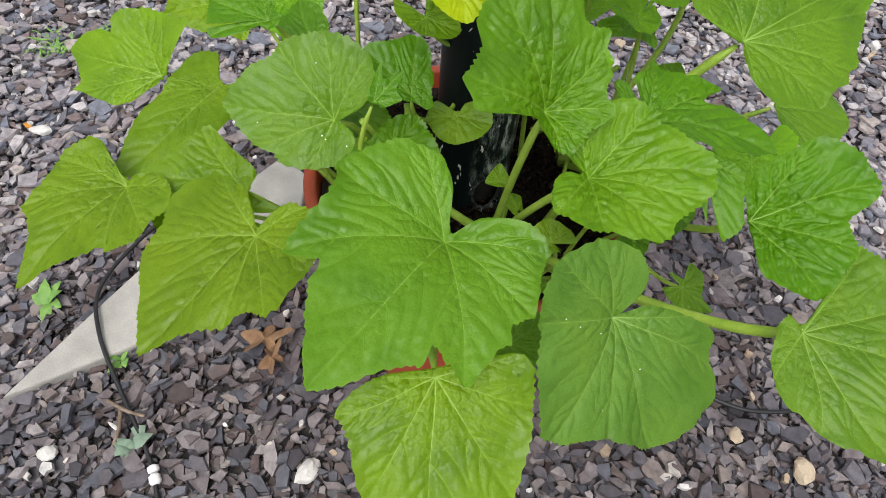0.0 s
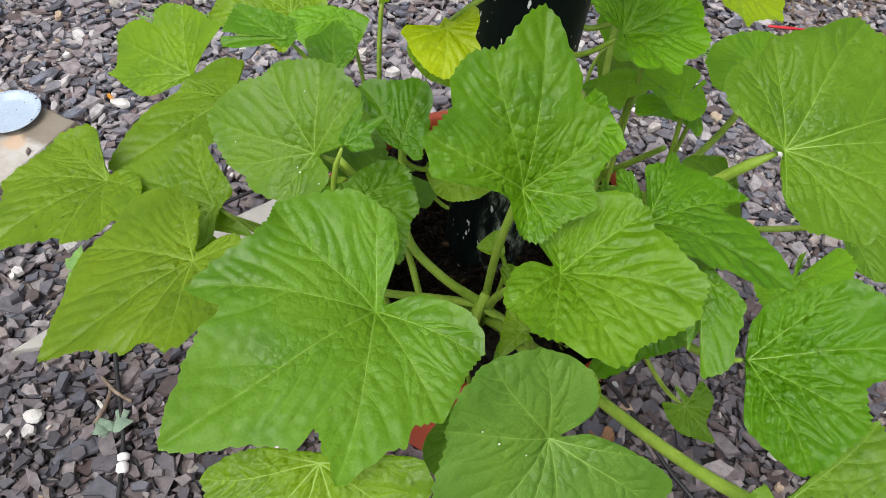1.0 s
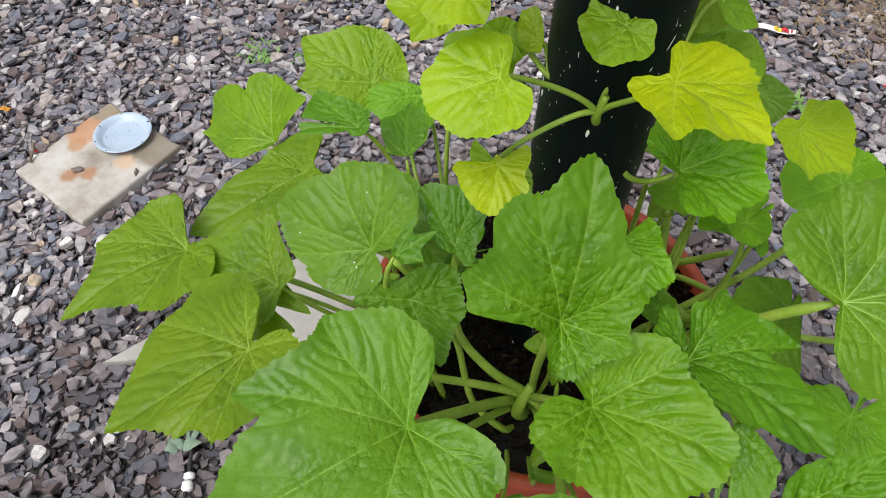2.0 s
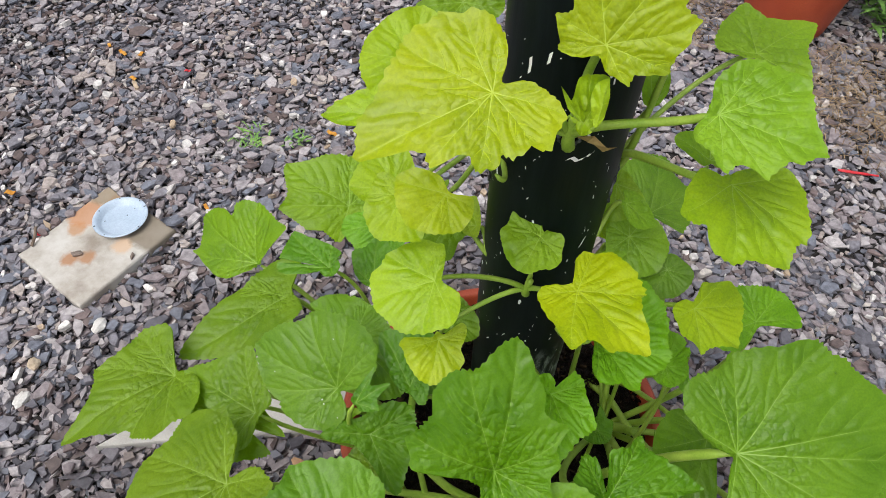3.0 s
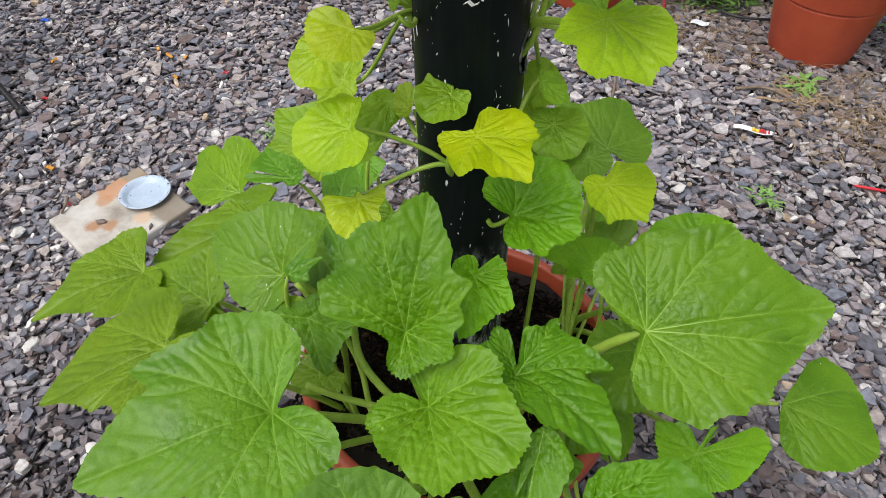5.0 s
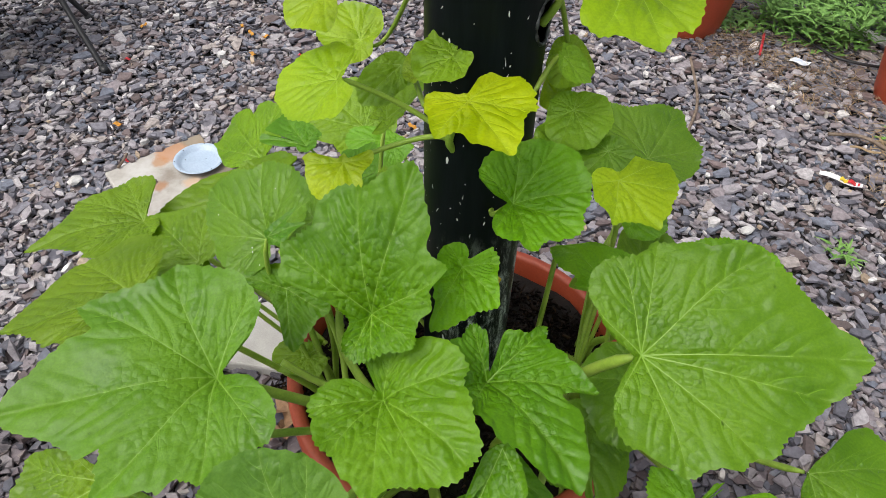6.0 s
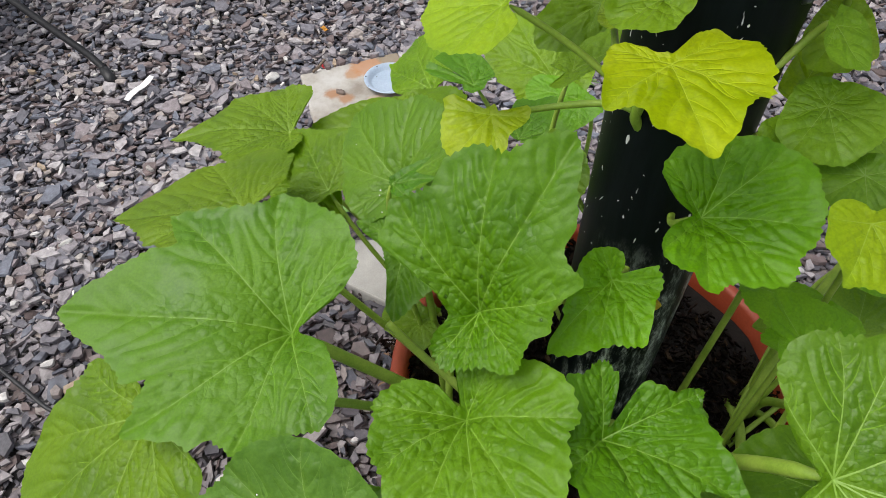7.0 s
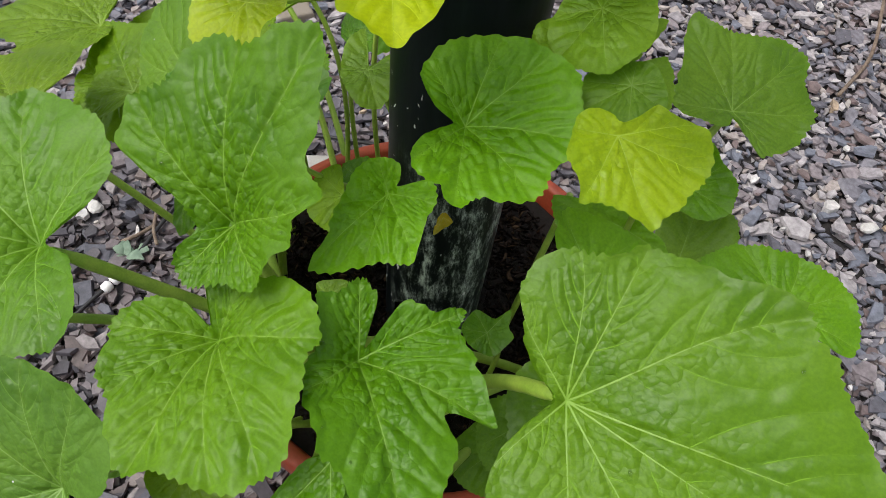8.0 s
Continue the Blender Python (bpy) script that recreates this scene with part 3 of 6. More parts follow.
def planter(at, r_top, r_foot, high, label, soil, band=True):
    pot = thing("terracotta_pot", at, label, "plant pot", "terracotta pots")
    k = r_top / 0.257
    slope = lambda z: r_foot + (r_top - 0.012 * k - r_foot) * z / high
    groove = high * 0.5
    prof = [(0.001, 0.004), (r_foot - 0.01, 0.004), (r_foot, 0.0), (r_foot + 0.004, 0.012)]
    if band:
        prof += [(slope(groove - 0.03), groove - 0.03), (slope(groove - 0.009), groove - 0.009), (slope(groove - 0.005), groove - 0.005), (slope(groove) - 0.004, groove - 0.002), (slope(groove) - 0.003, groove + 0.002), (slope(groove + 0.005) + 0.002, groove + 0.005), (slope(groove + 0.009) + 0.002, groove + 0.009), (slope(groove + 0.03) + 0.002, groove + 0.03)]
    prof += [(slope(high - 0.09 * k), high - 0.09 * k), (slope(high - 0.062 * k), high - 0.062 * k), (slope(high - 0.05 * k), high - 0.05 * k)]
    turned("pot_wall", prof, TERRA, pot)
    turned("rim", [(slope(high - 0.06 * k) - 0.004, high - 0.058 * k), (r_top - 0.004, high - 0.055 * k), (r_top, high - 0.048 * k), (r_top, high - 0.006), (r_top - 0.005, high), (r_top - 0.016 * k, high),
                   (r_top - 0.02 * k, high - 0.006), (r_top - 0.024 * k, high - 0.06 * k), (slope(soil) - 0.012, soil - 0.03)], TERRA, pot, "thick rolled pot rim")
    return pot


pot = planter(POT, POT_R, 0.185, RIM, "large terracotta-coloured pot holding a squash plant and a black pipe", 0.38)
soil = thing("soil", POT, "dark potting soil with bark bits in the pot", "soil", kind="stuff")
sv, sf = [(0, 0, 0.415)], []
for i in range(1, 9):
    for k in range(48):
        r, a = 0.232 * i / 8, 2 * math.pi * k / 48
        sv.append((r * math.cos(a), r * math.sin(a), 0.415 + 0.02 * noise.noise(Vector((r * 9 * math.cos(a), r * 9 * math.sin(a), 3)))))
sf += [(0, 1 + k, 1 + (k + 1) % 48) for k in range(48)]
for i in range(7):
    a, b = 1 + i * 48, 1 + (i + 1) * 48
    sf += [(a + k, b + k, b + (k + 1) % 48, a + (k + 1) % 48) for k in range(48)]
part("soil_surface", mesh_of("soil_surface", sv, sf, SOIL, True), SOIL, soil)
bits = chips("bark_bits", 9000, (-0.2, 0.2, -0.2, 0.2), 0.0045, MULCH, 21, (0.412, 0.436), 0.35, (0.12, 0.3), 4, slim=(0.14, 0.5))
bits.parent = soil

pipe = thing("black_pipe", (-0.1233, 0.1706, 0), "upright black plastic pipe with white flecks, standing in the pot", "pipe")
HOLES = ((-1.18, 0.465, 0.021, 0.033), (-1.27, 1.096, 0.008, 0.007), (0.2, 1.0, 0.017, 0.022), (-2.9, 1.0, 0.012, 0.016))
pw, pfaces, around, rise = [], [], 132, 0.004
levels = int((1.62 - 0.36) / rise) + 1
for i in range(levels):
    pw += [(0.058 * math.cos(2 * math.pi * k / around), 0.058 * math.sin(2 * math.pi * k / around), 0.36 + rise * i) for k in range(around)]


def in_hole(angle, z):
    return any((((angle - a + math.pi) % (2 * math.pi) - math.pi) * 0.058 / w) ** 2 + ((z - zc) / h) ** 2 < 1 for a, zc, w, h in HOLES)


for i in range(levels - 1):
    for k in range(around):
        if not in_hole(2 * math.pi * (k + 0.5) / around, 0.36 + rise * (i + 0.5)):
            a, b = i * around, (i + 1) * around
            pfaces.append((a + k, a + (k + 1) % around, b + (k + 1) % around, b + k))
part("pipe_wall", mesh_of("pipe_wall", pw, pfaces, PIPE, True), PIPE, pipe)
turned("pipe_mouth", [(0.058, 1.62), (0.0535, 1.62), (0.0535, 1.5)], PIPE, pipe)
turned("soil_core", [(0.044, 0.36), (0.044, 1.52), (0.001, 1.525)], SOIL, pipe, "dark soil inside the pipe")
SCUFF = plain("scuffed_plastic", [(0.42, (0.006, 0.007, 0.008)), (0.68, (0.12, 0.13, 0.13))], 90, 0.6, 0, 300, 0.6)
for a, zc, w, h in HOLES:
    ring = [(0.0582 * math.cos(a + w * 1.04 * math.cos(u) / 0.058), 0.0582 * math.sin(a + w * 1.04 * math.cos(u) / 0.058), zc + h * 1.04 * math.sin(u)) for u in (2 * math.pi * k / 40 for k in range(41))]
    part("hole_edge", mesh_of("hole_edge", *sweep(ring, [0.0016 + 0.0006 * math.sin(k * 1.7) for k in range(41)], 8), SCUFF, True), SCUFF, pipe, "ragged scuffed edge of a planting hole")
prng = random.Random(4)
for _ in range(170):
    z, a = prng.uniform(0.72, 1.45), prng.uniform(-2.9, 0.1)
    h, w = prng.choice((0.0015, 0.002, 0.003, 0.007)) * prng.uniform(0.4, 1.2), prng.uniform(0.0003, 0.0009)
    lean = prng.uniform(-0.6, 0.6)
    pv, pf = [], []
    for j in range(5):
        t = j / 4 - 0.5
        ww = w * (1 - 3.2 * t * t) * prng.uniform(0.6, 1.3)
        for s in (-1, 1):
            b = a + (s * ww + lean * t * h) / 0.058
            pv.append((0.0584 * math.cos(b), 0.0584 * math.sin(b), z + t * h))
        if j:
            pf.append((2 * j - 2, 2 * j - 1, 2 * j + 1, 2 * j))
    part("paint_fleck", mesh_of("paint_fleck", pv, pf, WHITE), WHITE, pipe)
for z, a, pts in ((1.074, -1.03, ((-0.012, -0.001), (-0.008, 0.001), (-0.004, -0.0025), (0.001, -0.0005), (0.004, 0.003), (0.006, 0.002), (0.009, 0.006))), (1.152, -1.97, ((0.0, -0.007), (0.0005, 0.0), (0.0, 0.007))),
                  (1.165, -1.7, ((-0.001, -0.005), (0.0, 0.005))), (1.02, -2.35, ((-0.003, 0.006), (0.0, -0.006))), (1.03, -2.2, ((-0.003, 0.006), (0.0, -0.006))), (0.955, -0.62, ((-0.002, -0.006), (0.002, 0.006)))):
    pv, pf = [], []
    for j, (du, dz) in enumerate(pts):
        for s in (-1, 1):
            b = a + (du + s * 0.0012) / 0.058
            pv.append((0.0585 * math.cos(b), 0.0585 * math.sin(b), z + dz + s * 0.0014))
        if j:
            pf.append((2 * j - 2, 2 * j - 1, 2 * j + 1, 2 * j))
    part("paint_fleck", mesh_of("paint_fleck", pv, pf, WHITE), WHITE, pipe)

# ---- squash leaves ----
CROWN, CROWN_B, CROWN_L = (-0.10, 0.045, 0.40), (0.03, 0.23, 0.40), (-0.26, 0.06, 0.40)
N_TOP, N_LOW, N_RIGHT, N_LEFT = (-0.106, 0.113, 1.10), (-0.116, 0.111, 0.885), (-0.07, 0.195, 1.02), (-0.18, 0.165, 1.02)
squash = thing("squash_plant", (POT.x, POT.y, 0.39), "leafy squash plant with broad lobed green leaves, growing in the pot", "squash plant")
vine = thing("squash_vine", (-0.1233, 0.1706, 1.0), "young yellow-green squash vine growing out of holes in the pipe", "squash vine")
bpy.context.view_layer.update()
leaf(squash, "crisp", (-0.181, -0.164, 0.732), (-127, -3, -13), 0.15,
     [(-174, 0.8), (-147, 4.5), (-142, 5.9), (-137, 7.2), (-131, 8.0), (-122, 9.0), (-112, 10.1), (-104, 10.3), (-92, 10.8), (-80, 11.7), (-73, 11.0), (-66, 11.2), (-52, 12.6), (-44, 13.7), (-38, 14.7), (-34, 12.9), (-32, 11.9), (-28, 12.7), (-25, 13.6), (-20, 14.1), (-16, 15.0), (-11, 15.7), (-8, 16.6), (0, 18.7), (6, 17.0), (16, 14.1), (21, 13.3), (27, 12.8), (29, 11.0), (33, 11.4), (35, 12.3), (38, 12.6), (40, 13.4), (43, 14.2), (58, 11.7), (64, 11.4), (69, 10.2), (75, 10.2), (81, 10.6), (90, 9.7), (100, 9.2), (117, 9.2), (128, 8.4), (137, 7.4), (145, 5.7), (160, 3.5)], CROWN, (0.0055, 0.007), veins=(-125, -78, -39, 0, 42, 81, 115), cup=0.032)
leaf(squash, "mid", (-0.187, -0.288, 0.708), (-88, -27, -4), 0.5,
     [(-178, 0.8), (-103, 2.6), (-96, 4.0), (-90, 5.4), (-82, 7.1), (-74, 8.5), (-69, 9.0), (-62, 8.9), (-53, 9.2), (-43, 10.1), (-32, 11.5), (-22, 13.1), (-11, 13.9), (0, 14.7), (12, 14.4), (21, 13.8), (32, 12.4), (46, 10.5), (62, 9.4), (79, 8.9), (92, 8.6), (99, 8.2), (107, 6.9)], CROWN, (0.0042, 0.0055), veins=(-93, -70, -30, 0, 33, 73, 105), cup=0.004)
leaf(squash, "grey", (-0.019, -0.214, 0.689), (-117, -23, -37), 0.5,
     [(-170, 5.9), (-159, 6.7), (-145, 7.3), (-131, 8.2), (-118, 8.6), (-106, 9.2), (-96, 9.7), (-88, 9.7), (-81, 10.0), (-73, 9.9), (-64, 9.9), (-55, 9.5), (-42, 10.4), (-32, 11.2), (-23, 12.1), (-15, 13.3), (-10, 13.2), (-2, 12.6), (8, 11.5), (21, 11.1), (32, 11.8), (42, 13.0), (49, 13.5), (59, 14.1), (68, 14.2), (74, 13.9), (82, 14.5), (91, 13.4), (97, 11.9), (107, 11.7), (112, 10.5), (118, 7.9), (128, 5.1), (143, 2.9), (154, 0.8), (165, 2.1), (167, 3.6), (176, 4.8)], CROWN, (0.005, 0.0065), spots=5, veins=(-127, -101, -63, -8, 19, 45, 93, 118), cup=0.025)
leaf(squash, "dull", (0.168, -0.222, 0.683), (-30, 1, 14), 0.4,
     [(-164, 2.4), (-130, 3.2), (-108, 4.9), (-94, 6.5), (-83, 7.6), (-73, 8.0), (-65, 9.1), (-59, 10.0), (-53, 10.9), (-47, 11.3), (-45, 12.0), (-38, 13.2), (-27, 15.3), (-13, 15.4), (1, 14.7), (24, 13.4), (45, 13.0), (59, 12.6), (65, 11.7), (74, 11.5), (81, 11.1), (84, 2.6), (116, 0.8), (149, 2.1)], CROWN, (0.006, 0.0075), veins=(-100, -61, -35, 6, 45, 79), cup=0.004)
leaf(squash, "olive", (-0.038, -0.086, 0.739), (-5, 1, 15), 0.2,
     [(-170, 2.7), (-158, 3.6), (-146, 4.8), (-134, 5.7), (-125, 6.3), (-110, 6.3), (-100, 6.7), (-87, 6.8), (-75, 7.1), (-66, 8.0), (-59, 8.6), (-52, 9.5), (-46, 9.8), (-40, 9.4), (-32, 9.3), (-26, 9.7), (-17, 10.5), (-11, 11.0), (-6, 11.5), (-3, 11.3), (2, 11.3), (5, 11.4), (11, 11.0), (18, 10.1), (25, 9.3), (33, 8.7), (43, 8.0), (49, 8.6), (56, 8.5), (64, 8.1), (75, 7.5), (85, 6.7), (94, 5.4), (113, 4.0), (139, 3.5), (155, 3.3), (158, 2.1), (174, 0.8)], CROWN, (0.0042, 0.0055), pucker=1.7, veins=(-124, -81, -46, -15, 0, 51, 115), cup=0.036)
leaf(squash, "spring", (-0.087, -0.043, 0.786), (106, 40, 5), 0.2,
     [(-170, 4.6), (-157, 4.2), (-129, 4.1), (-118, 4.8), (-105, 5.5), (-95, 5.2), (-79, 5.2), (-69, 6.3), (-55, 6.3), (-49, 7.3), (-45, 8.6), (-33, 8.1), (-26, 8.4), (-22, 9.8), (-16, 10.9), (-11, 12.0), (-8, 13.1), (-5, 13.8), (-1, 14.3), (4, 13.8), (7, 13.0), (17, 11.3), (27, 11.9), (39, 11.2), (47, 9.6), (56, 9.3), (67, 9.9), (76, 8.8), (85, 8.2), (96, 2.8), (130, 1.9), (151, 2.8), (164, 3.8), (176, 4.4)], CROWN, (0.0042, 0.0055), pucker=1.4, veins=(-150, -100, -47, -2, 20, 65, 176), cup=0.04)
leaf(squash, "dull", (-0.299, 0.005, 0.714), (172, -1, -40), 0.3,
     [(-156, 2.4), (-147, 4.1), (-136, 5.5), (-128, 6.6), (-115, 7.6), (-104, 8.1), (-92, 8.6), (-80, 9.1), (-67, 9.1), (-52, 9.6), (-39, 9.3), (-27, 10.0), (-13, 10.9), (-1, 11.8), (4, 11.2), (12, 10.3), (20, 9.3), (28, 8.7), (37, 7.3), (47, 7.5), (63, 6.4), (79, 5.7), (98, 5.2), (113, 5.0), (129, 4.2), (145, 3.5), (156, 2.4), (180, 0.8)], (-0.251, 0.030, 0.385), (0.0038, 0.0048), spots=5, veins=(-113, -78, -46, -1, 25, 78), cup=0.018)
leaf(squash, "fresh", (-0.561, 0.197, 0.590), (156, -6, -35), 0.3,
     [(-119, 3.3), (-111, 8.3), (-100, 7.9), (-87, 7.9), (-73, 8.5), (-57, 9.6), (-42, 10.5), (-33, 10.5), (-24, 9.2), (-19, 11.1), (-11, 13.5), (0, 15.2), (5, 13.8), (14, 12.0), (21, 11.5), (25, 13.0), (29, 11.3), (41, 8.8), (52, 7.3), (67, 5.2), (75, 3.7), (158, 0.8)], (-0.313, 0.174, 0.385), (0.0038, 0.0048), veins=(-121, -54, 0, 27, 52), cup=0.02)
leaf(squash, "mid", (-0.469, 0.142, 0.623), (-121, -4, -5), 0.62,
     [(-159, 1.4), (-141, 6.0), (-104, 6.4), (-50, 6.9), (-28, 10.2), (-13, 13.8), (-3, 17.0), (12, 12.6), (30, 9.5), (57, 5.6), (106, 3.4)], (-0.313, 0.154, 0.385), (0.0038, 0.0048))
leaf(squash, "mid", (-0.535, -0.033, 0.632), (-120, -8, 4), 0.4,
     [(-171, 0.8), (-123, 2.0), (-118, 6.2), (-111, 7.5), (-99, 7.9), (-83, 8.4), (-71, 8.4), (-56, 8.9), (-41, 10.8), (-32, 10.4), (-18, 10.9), (-9, 12.7), (-4, 14.2), (0, 15.5), (3, 14.4), (6, 12.8), (9, 11.9), (16, 10.5), (24, 9.3), (30, 8.7), (34, 9.4), (46, 9.4), (55, 9.3), (64, 8.1), (70, 7.5), (83, 7.6), (100, 7.2), (122, 4.8), (141, 3.1)], (-0.292, 0.083, 0.385), (0.0038, 0.0048), veins=(-120, -81, -42, 0, 33, 61, 107), cup=0.021)
leaf(squash, "mid", (-0.362, -0.142, 0.700), (-127, -11, 9), 0.5,
     [(-158, 0.8), (-134, 2.3), (-128, 4.9), (-119, 6.5), (-112, 7.9), (-109, 9.2), (-100, 9.2), (-92, 10.0), (-81, 10.7), (-76, 10.6), (-65, 10.1), (-54, 10.7), (-46, 11.2), (-36, 11.3), (-24, 11.8), (-14, 12.8), (-6, 14.0), (0, 15.1), (4, 13.9), (8, 12.9), (13, 11.7), (20, 10.7), (29, 10.3), (34, 9.7), (37, 9.0), (47, 9.1), (53, 9.9), (56, 9.7), (63, 9.4), (71, 8.6), (82, 8.1), (90, 7.9), (101, 7.9), (116, 7.3), (135, 6.5), (148, 5.7), (162, 4.6), (177, 3.2)], (-0.238, 0.019, 0.385), (0.0038, 0.0048), veins=(-111, -50, 0, 30, 53, 90, 149), cup=0.014)
leaf(squash, "mid", (-0.403, -0.039, 0.644), (176, 3, -17), 0.8,
     [(-165, 1.0), (-115, 2.6), (-64, 5.7), (-55, 8.7), (-40, 8.7), (-16, 9.9), (-1, 11.8), (7, 10.0), (12, 7.4), (29, 5.7), (84, 5.6), (112, 4.1), (134, 1.4)], (-0.275, 0.056, 0.385), (0.0028, 0.0035))
leaf(squash, "deep", (0.135, 0.066, 0.796), (32, 6, 27), 0.3,
     [(-168, 0.8), (-130, 2.8), (-124, 4.6), (-120, 5.4), (-110, 7.2), (-103, 8.1), (-95, 8.3), (-84, 9.0), (-76, 10.4), (-72, 10.9), (-65, 10.5), (-58, 10.9), (-51, 12.0), (-46, 11.9), (-38, 13.1), (-33, 12.9), (-27, 13.4), (-20, 14.4), (-14, 15.3), (-10, 16.6), (-5, 17.4), (0, 18.5), (6, 17.4), (10, 16.2), (16, 15.4), (23, 14.7), (30, 14.5), (35, 14.0), (42, 14.1), (46, 13.8), (57, 11.7), (72, 10.5), (83, 10.1), (88, 9.1), (96, 8.7), (107, 8.9), (114, 8.8), (123, 8.2), (133, 6.8), (136, 5.5), (145, 4.1), (155, 2.6)], (-0.01, 0.09, 0.42), (0.0055, 0.007), veins=(-118, -73, -43, -13, 0, 40, 81, 103, 134), cup=0.017)
leaf(squash, "rich", (0.141, -0.100, 0.698), (-3, 17, 22), 0.67,
     [(-111, 0.7), (-94, 2.2), (-90, 5.8), (-73, 8.5), (-63, 10.2), (-40, 9.9), (-24, 10.2), (-7, 9.0), (2, 11.4), (9, 13.0), (26, 12.4), (45, 10.7), (70, 5.9), (91, 3.1), (114, 0.6)], CROWN_B, (0.0042, 0.0055), pucker=2.2, fold=-0.28)
leaf(squash, "rich", (0.029, -0.015, 0.748), (-22, -10, -8), 0.1,
     [(-169, 4.3), (-148, 4.8), (-136, 3.7), (-109, 2.9), (-80, 4.0), (-59, 4.8), (-47, 5.4), (-37, 6.1), (-33, 7.0), (-26, 7.3), (-17, 8.2), (-12, 9.8), (-8, 11.1), (-3, 11.9), (0, 12.9), (6, 12.2), (14, 10.7), (22, 9.6), (35, 8.3), (38, 7.2), (43, 6.3), (48, 7.9), (50, 9.7), (58, 8.7), (66, 7.9), (74, 7.3), (80, 7.2), (86, 6.7), (96, 6.7), (104, 7.5), (109, 6.3), (112, 5.2), (129, 4.8), (135, 4.1), (146, 0.8), (157, 3.8), (175, 4.9)], CROWN_B, (0.0042, 0.0055), pucker=1.7, veins=(-64, 0, 50, 104, 175), cup=0.032)
leaf(squash, "rich", (0.079, -0.063, 0.752), (-76, -23, 8), 0.8,
     [(-53, 1.4), (-13, 6.6), (-6, 3.3), (-4, 8.5), (13, 8.0), (26, 5.9), (52, 4.2), (73, 2.1), (142, 0.8)], CROWN_B, (0.0042, 0.0055))
leaf(vine, "pale", (-0.111, 0.104, 0.983), (-92, -21, -0), 0.6,
     [(-163, 1.2), (-152, 2.3), (-131, 3.2), (-110, 3.4), (-91, 3.2), (-76, 3.7), (-56, 3.6), (-33, 3.8), (-17, 3.9), (2, 3.9), (21, 3.3), (39, 3.4), (58, 3.1), (72, 2.5), (99, 2.2), (114, 1.8), (135, 0.9), (150, 0.8), (165, 0.5)], N_LOW, (0.0022, 0.003), pucker=1.7, veins=(-156, -101, -9, 57), cup=0.004)
leaf(vine, "gold", (-0.064, 0.064, 0.976), (-31, 2, 4), 0.4,
     [(-146, 2.0), (-134, 3.0), (-118, 3.6), (-99, 3.7), (-82, 4.1), (-70, 4.4), (-56, 5.4), (-47, 6.0), (-40, 5.5), (-32, 5.2), (-26, 5.8), (-22, 6.6), (-13, 6.8), (-8, 7.4), (1, 8.3), (7, 7.6), (17, 6.6), (25, 5.8), (39, 5.3), (46, 5.8), (58, 5.6), (72, 5.4), (85, 5.0), (99, 5.2), (113, 4.5), (130, 4.0), (140, 3.1), (143, 2.2), (178, 0.8)], N_LOW, (0.0022, 0.003), veins=(-118, -48, 0, 46, 115), cup=0.004)
leaf(vine, "bright", (-0.186, 0.034, 0.963), (-121, -26, -7), 0.6,
     [(-162, 2.1), (-147, 3.3), (-130, 3.5), (-110, 4.1), (-94, 4.4), (-80, 4.9), (-70, 5.3), (-57, 5.4), (-48, 6.1), (-30, 6.1), (-18, 6.0), (-4, 5.7), (8, 5.6), (19, 5.5), (36, 5.1), (52, 4.8), (69, 4.6), (86, 3.9), (107, 2.9), (112, 2.1), (122, 0.9), (160, 0.8)], N_LOW, (0.0022, 0.003), veins=(-143, -72, -26, 36, 70), cup=0.004)
leaf(vine, "lime", (-0.093, 0.094, 1.199), (52, 50, 39), 0.4,
     [(-173, 0.8), (-139, 1.7), (-120, 2.4), (-111, 3.1), (-98, 2.7), (-91, 3.1), (-79, 4.4), (-74, 4.5), (-63, 4.5), (-56, 4.9), (-44, 5.4), (-39, 5.9), (-29, 5.3), (-21, 5.9), (-14, 6.6), (-7, 7.3), (-1, 8.2), (5, 7.8), (8, 7.2), (13, 6.2), (16, 5.6), (23, 5.4), (27, 5.0), (29, 4.3), (36, 4.4), (40, 4.7), (43, 5.5), (54, 4.7), (59, 4.3), (70, 3.7), (83, 3.0), (95, 3.8), (101, 3.5), (120, 2.9), (131, 3.1), (142, 2.4), (153, 1.7)], N_TOP, (0.003, 0.004), veins=(-111, -76, -40, 0, 43, 95, 132), cup=0.004)
leaf(vine, "pale", (-0.010, 0.105, 1.161), (-4, -4, 23), 0.6,
     [(-180, 0.8), (-137, 1.2), (-125, 1.9), (-114, 2.5), (-97, 2.7), (-83, 2.8), (-73, 3.8), (-65, 4.4), (-52, 3.8), (-40, 4.6), (-37, 5.4), (-29, 5.3), (-17, 5.5), (-15, 6.1), (-7, 6.5), (-1, 7.3), (11, 6.4), (18, 5.9), (33, 6.0), (43, 6.3), (52, 5.8), (64, 5.2), (78, 4.8), (93, 4.0), (107, 3.1), (120, 2.2), (137, 1.2)], N_TOP, (0.003, 0.004), veins=(-109, -67, -36, 0, 39, 77), cup=0.004)
leaf(vine, "pale", (0.015, 0.267, 1.109), (-17, -13, 12), 0.8,
     [(-176, 3.9), (-142, 3.6), (-102, 1.1), (-40, 0.9), (-17, 3.7), (2, 5.5), (42, 4.3), (71, 6.7), (111, 3.8), (135, 5.2)], N_RIGHT, (0.0022, 0.003))
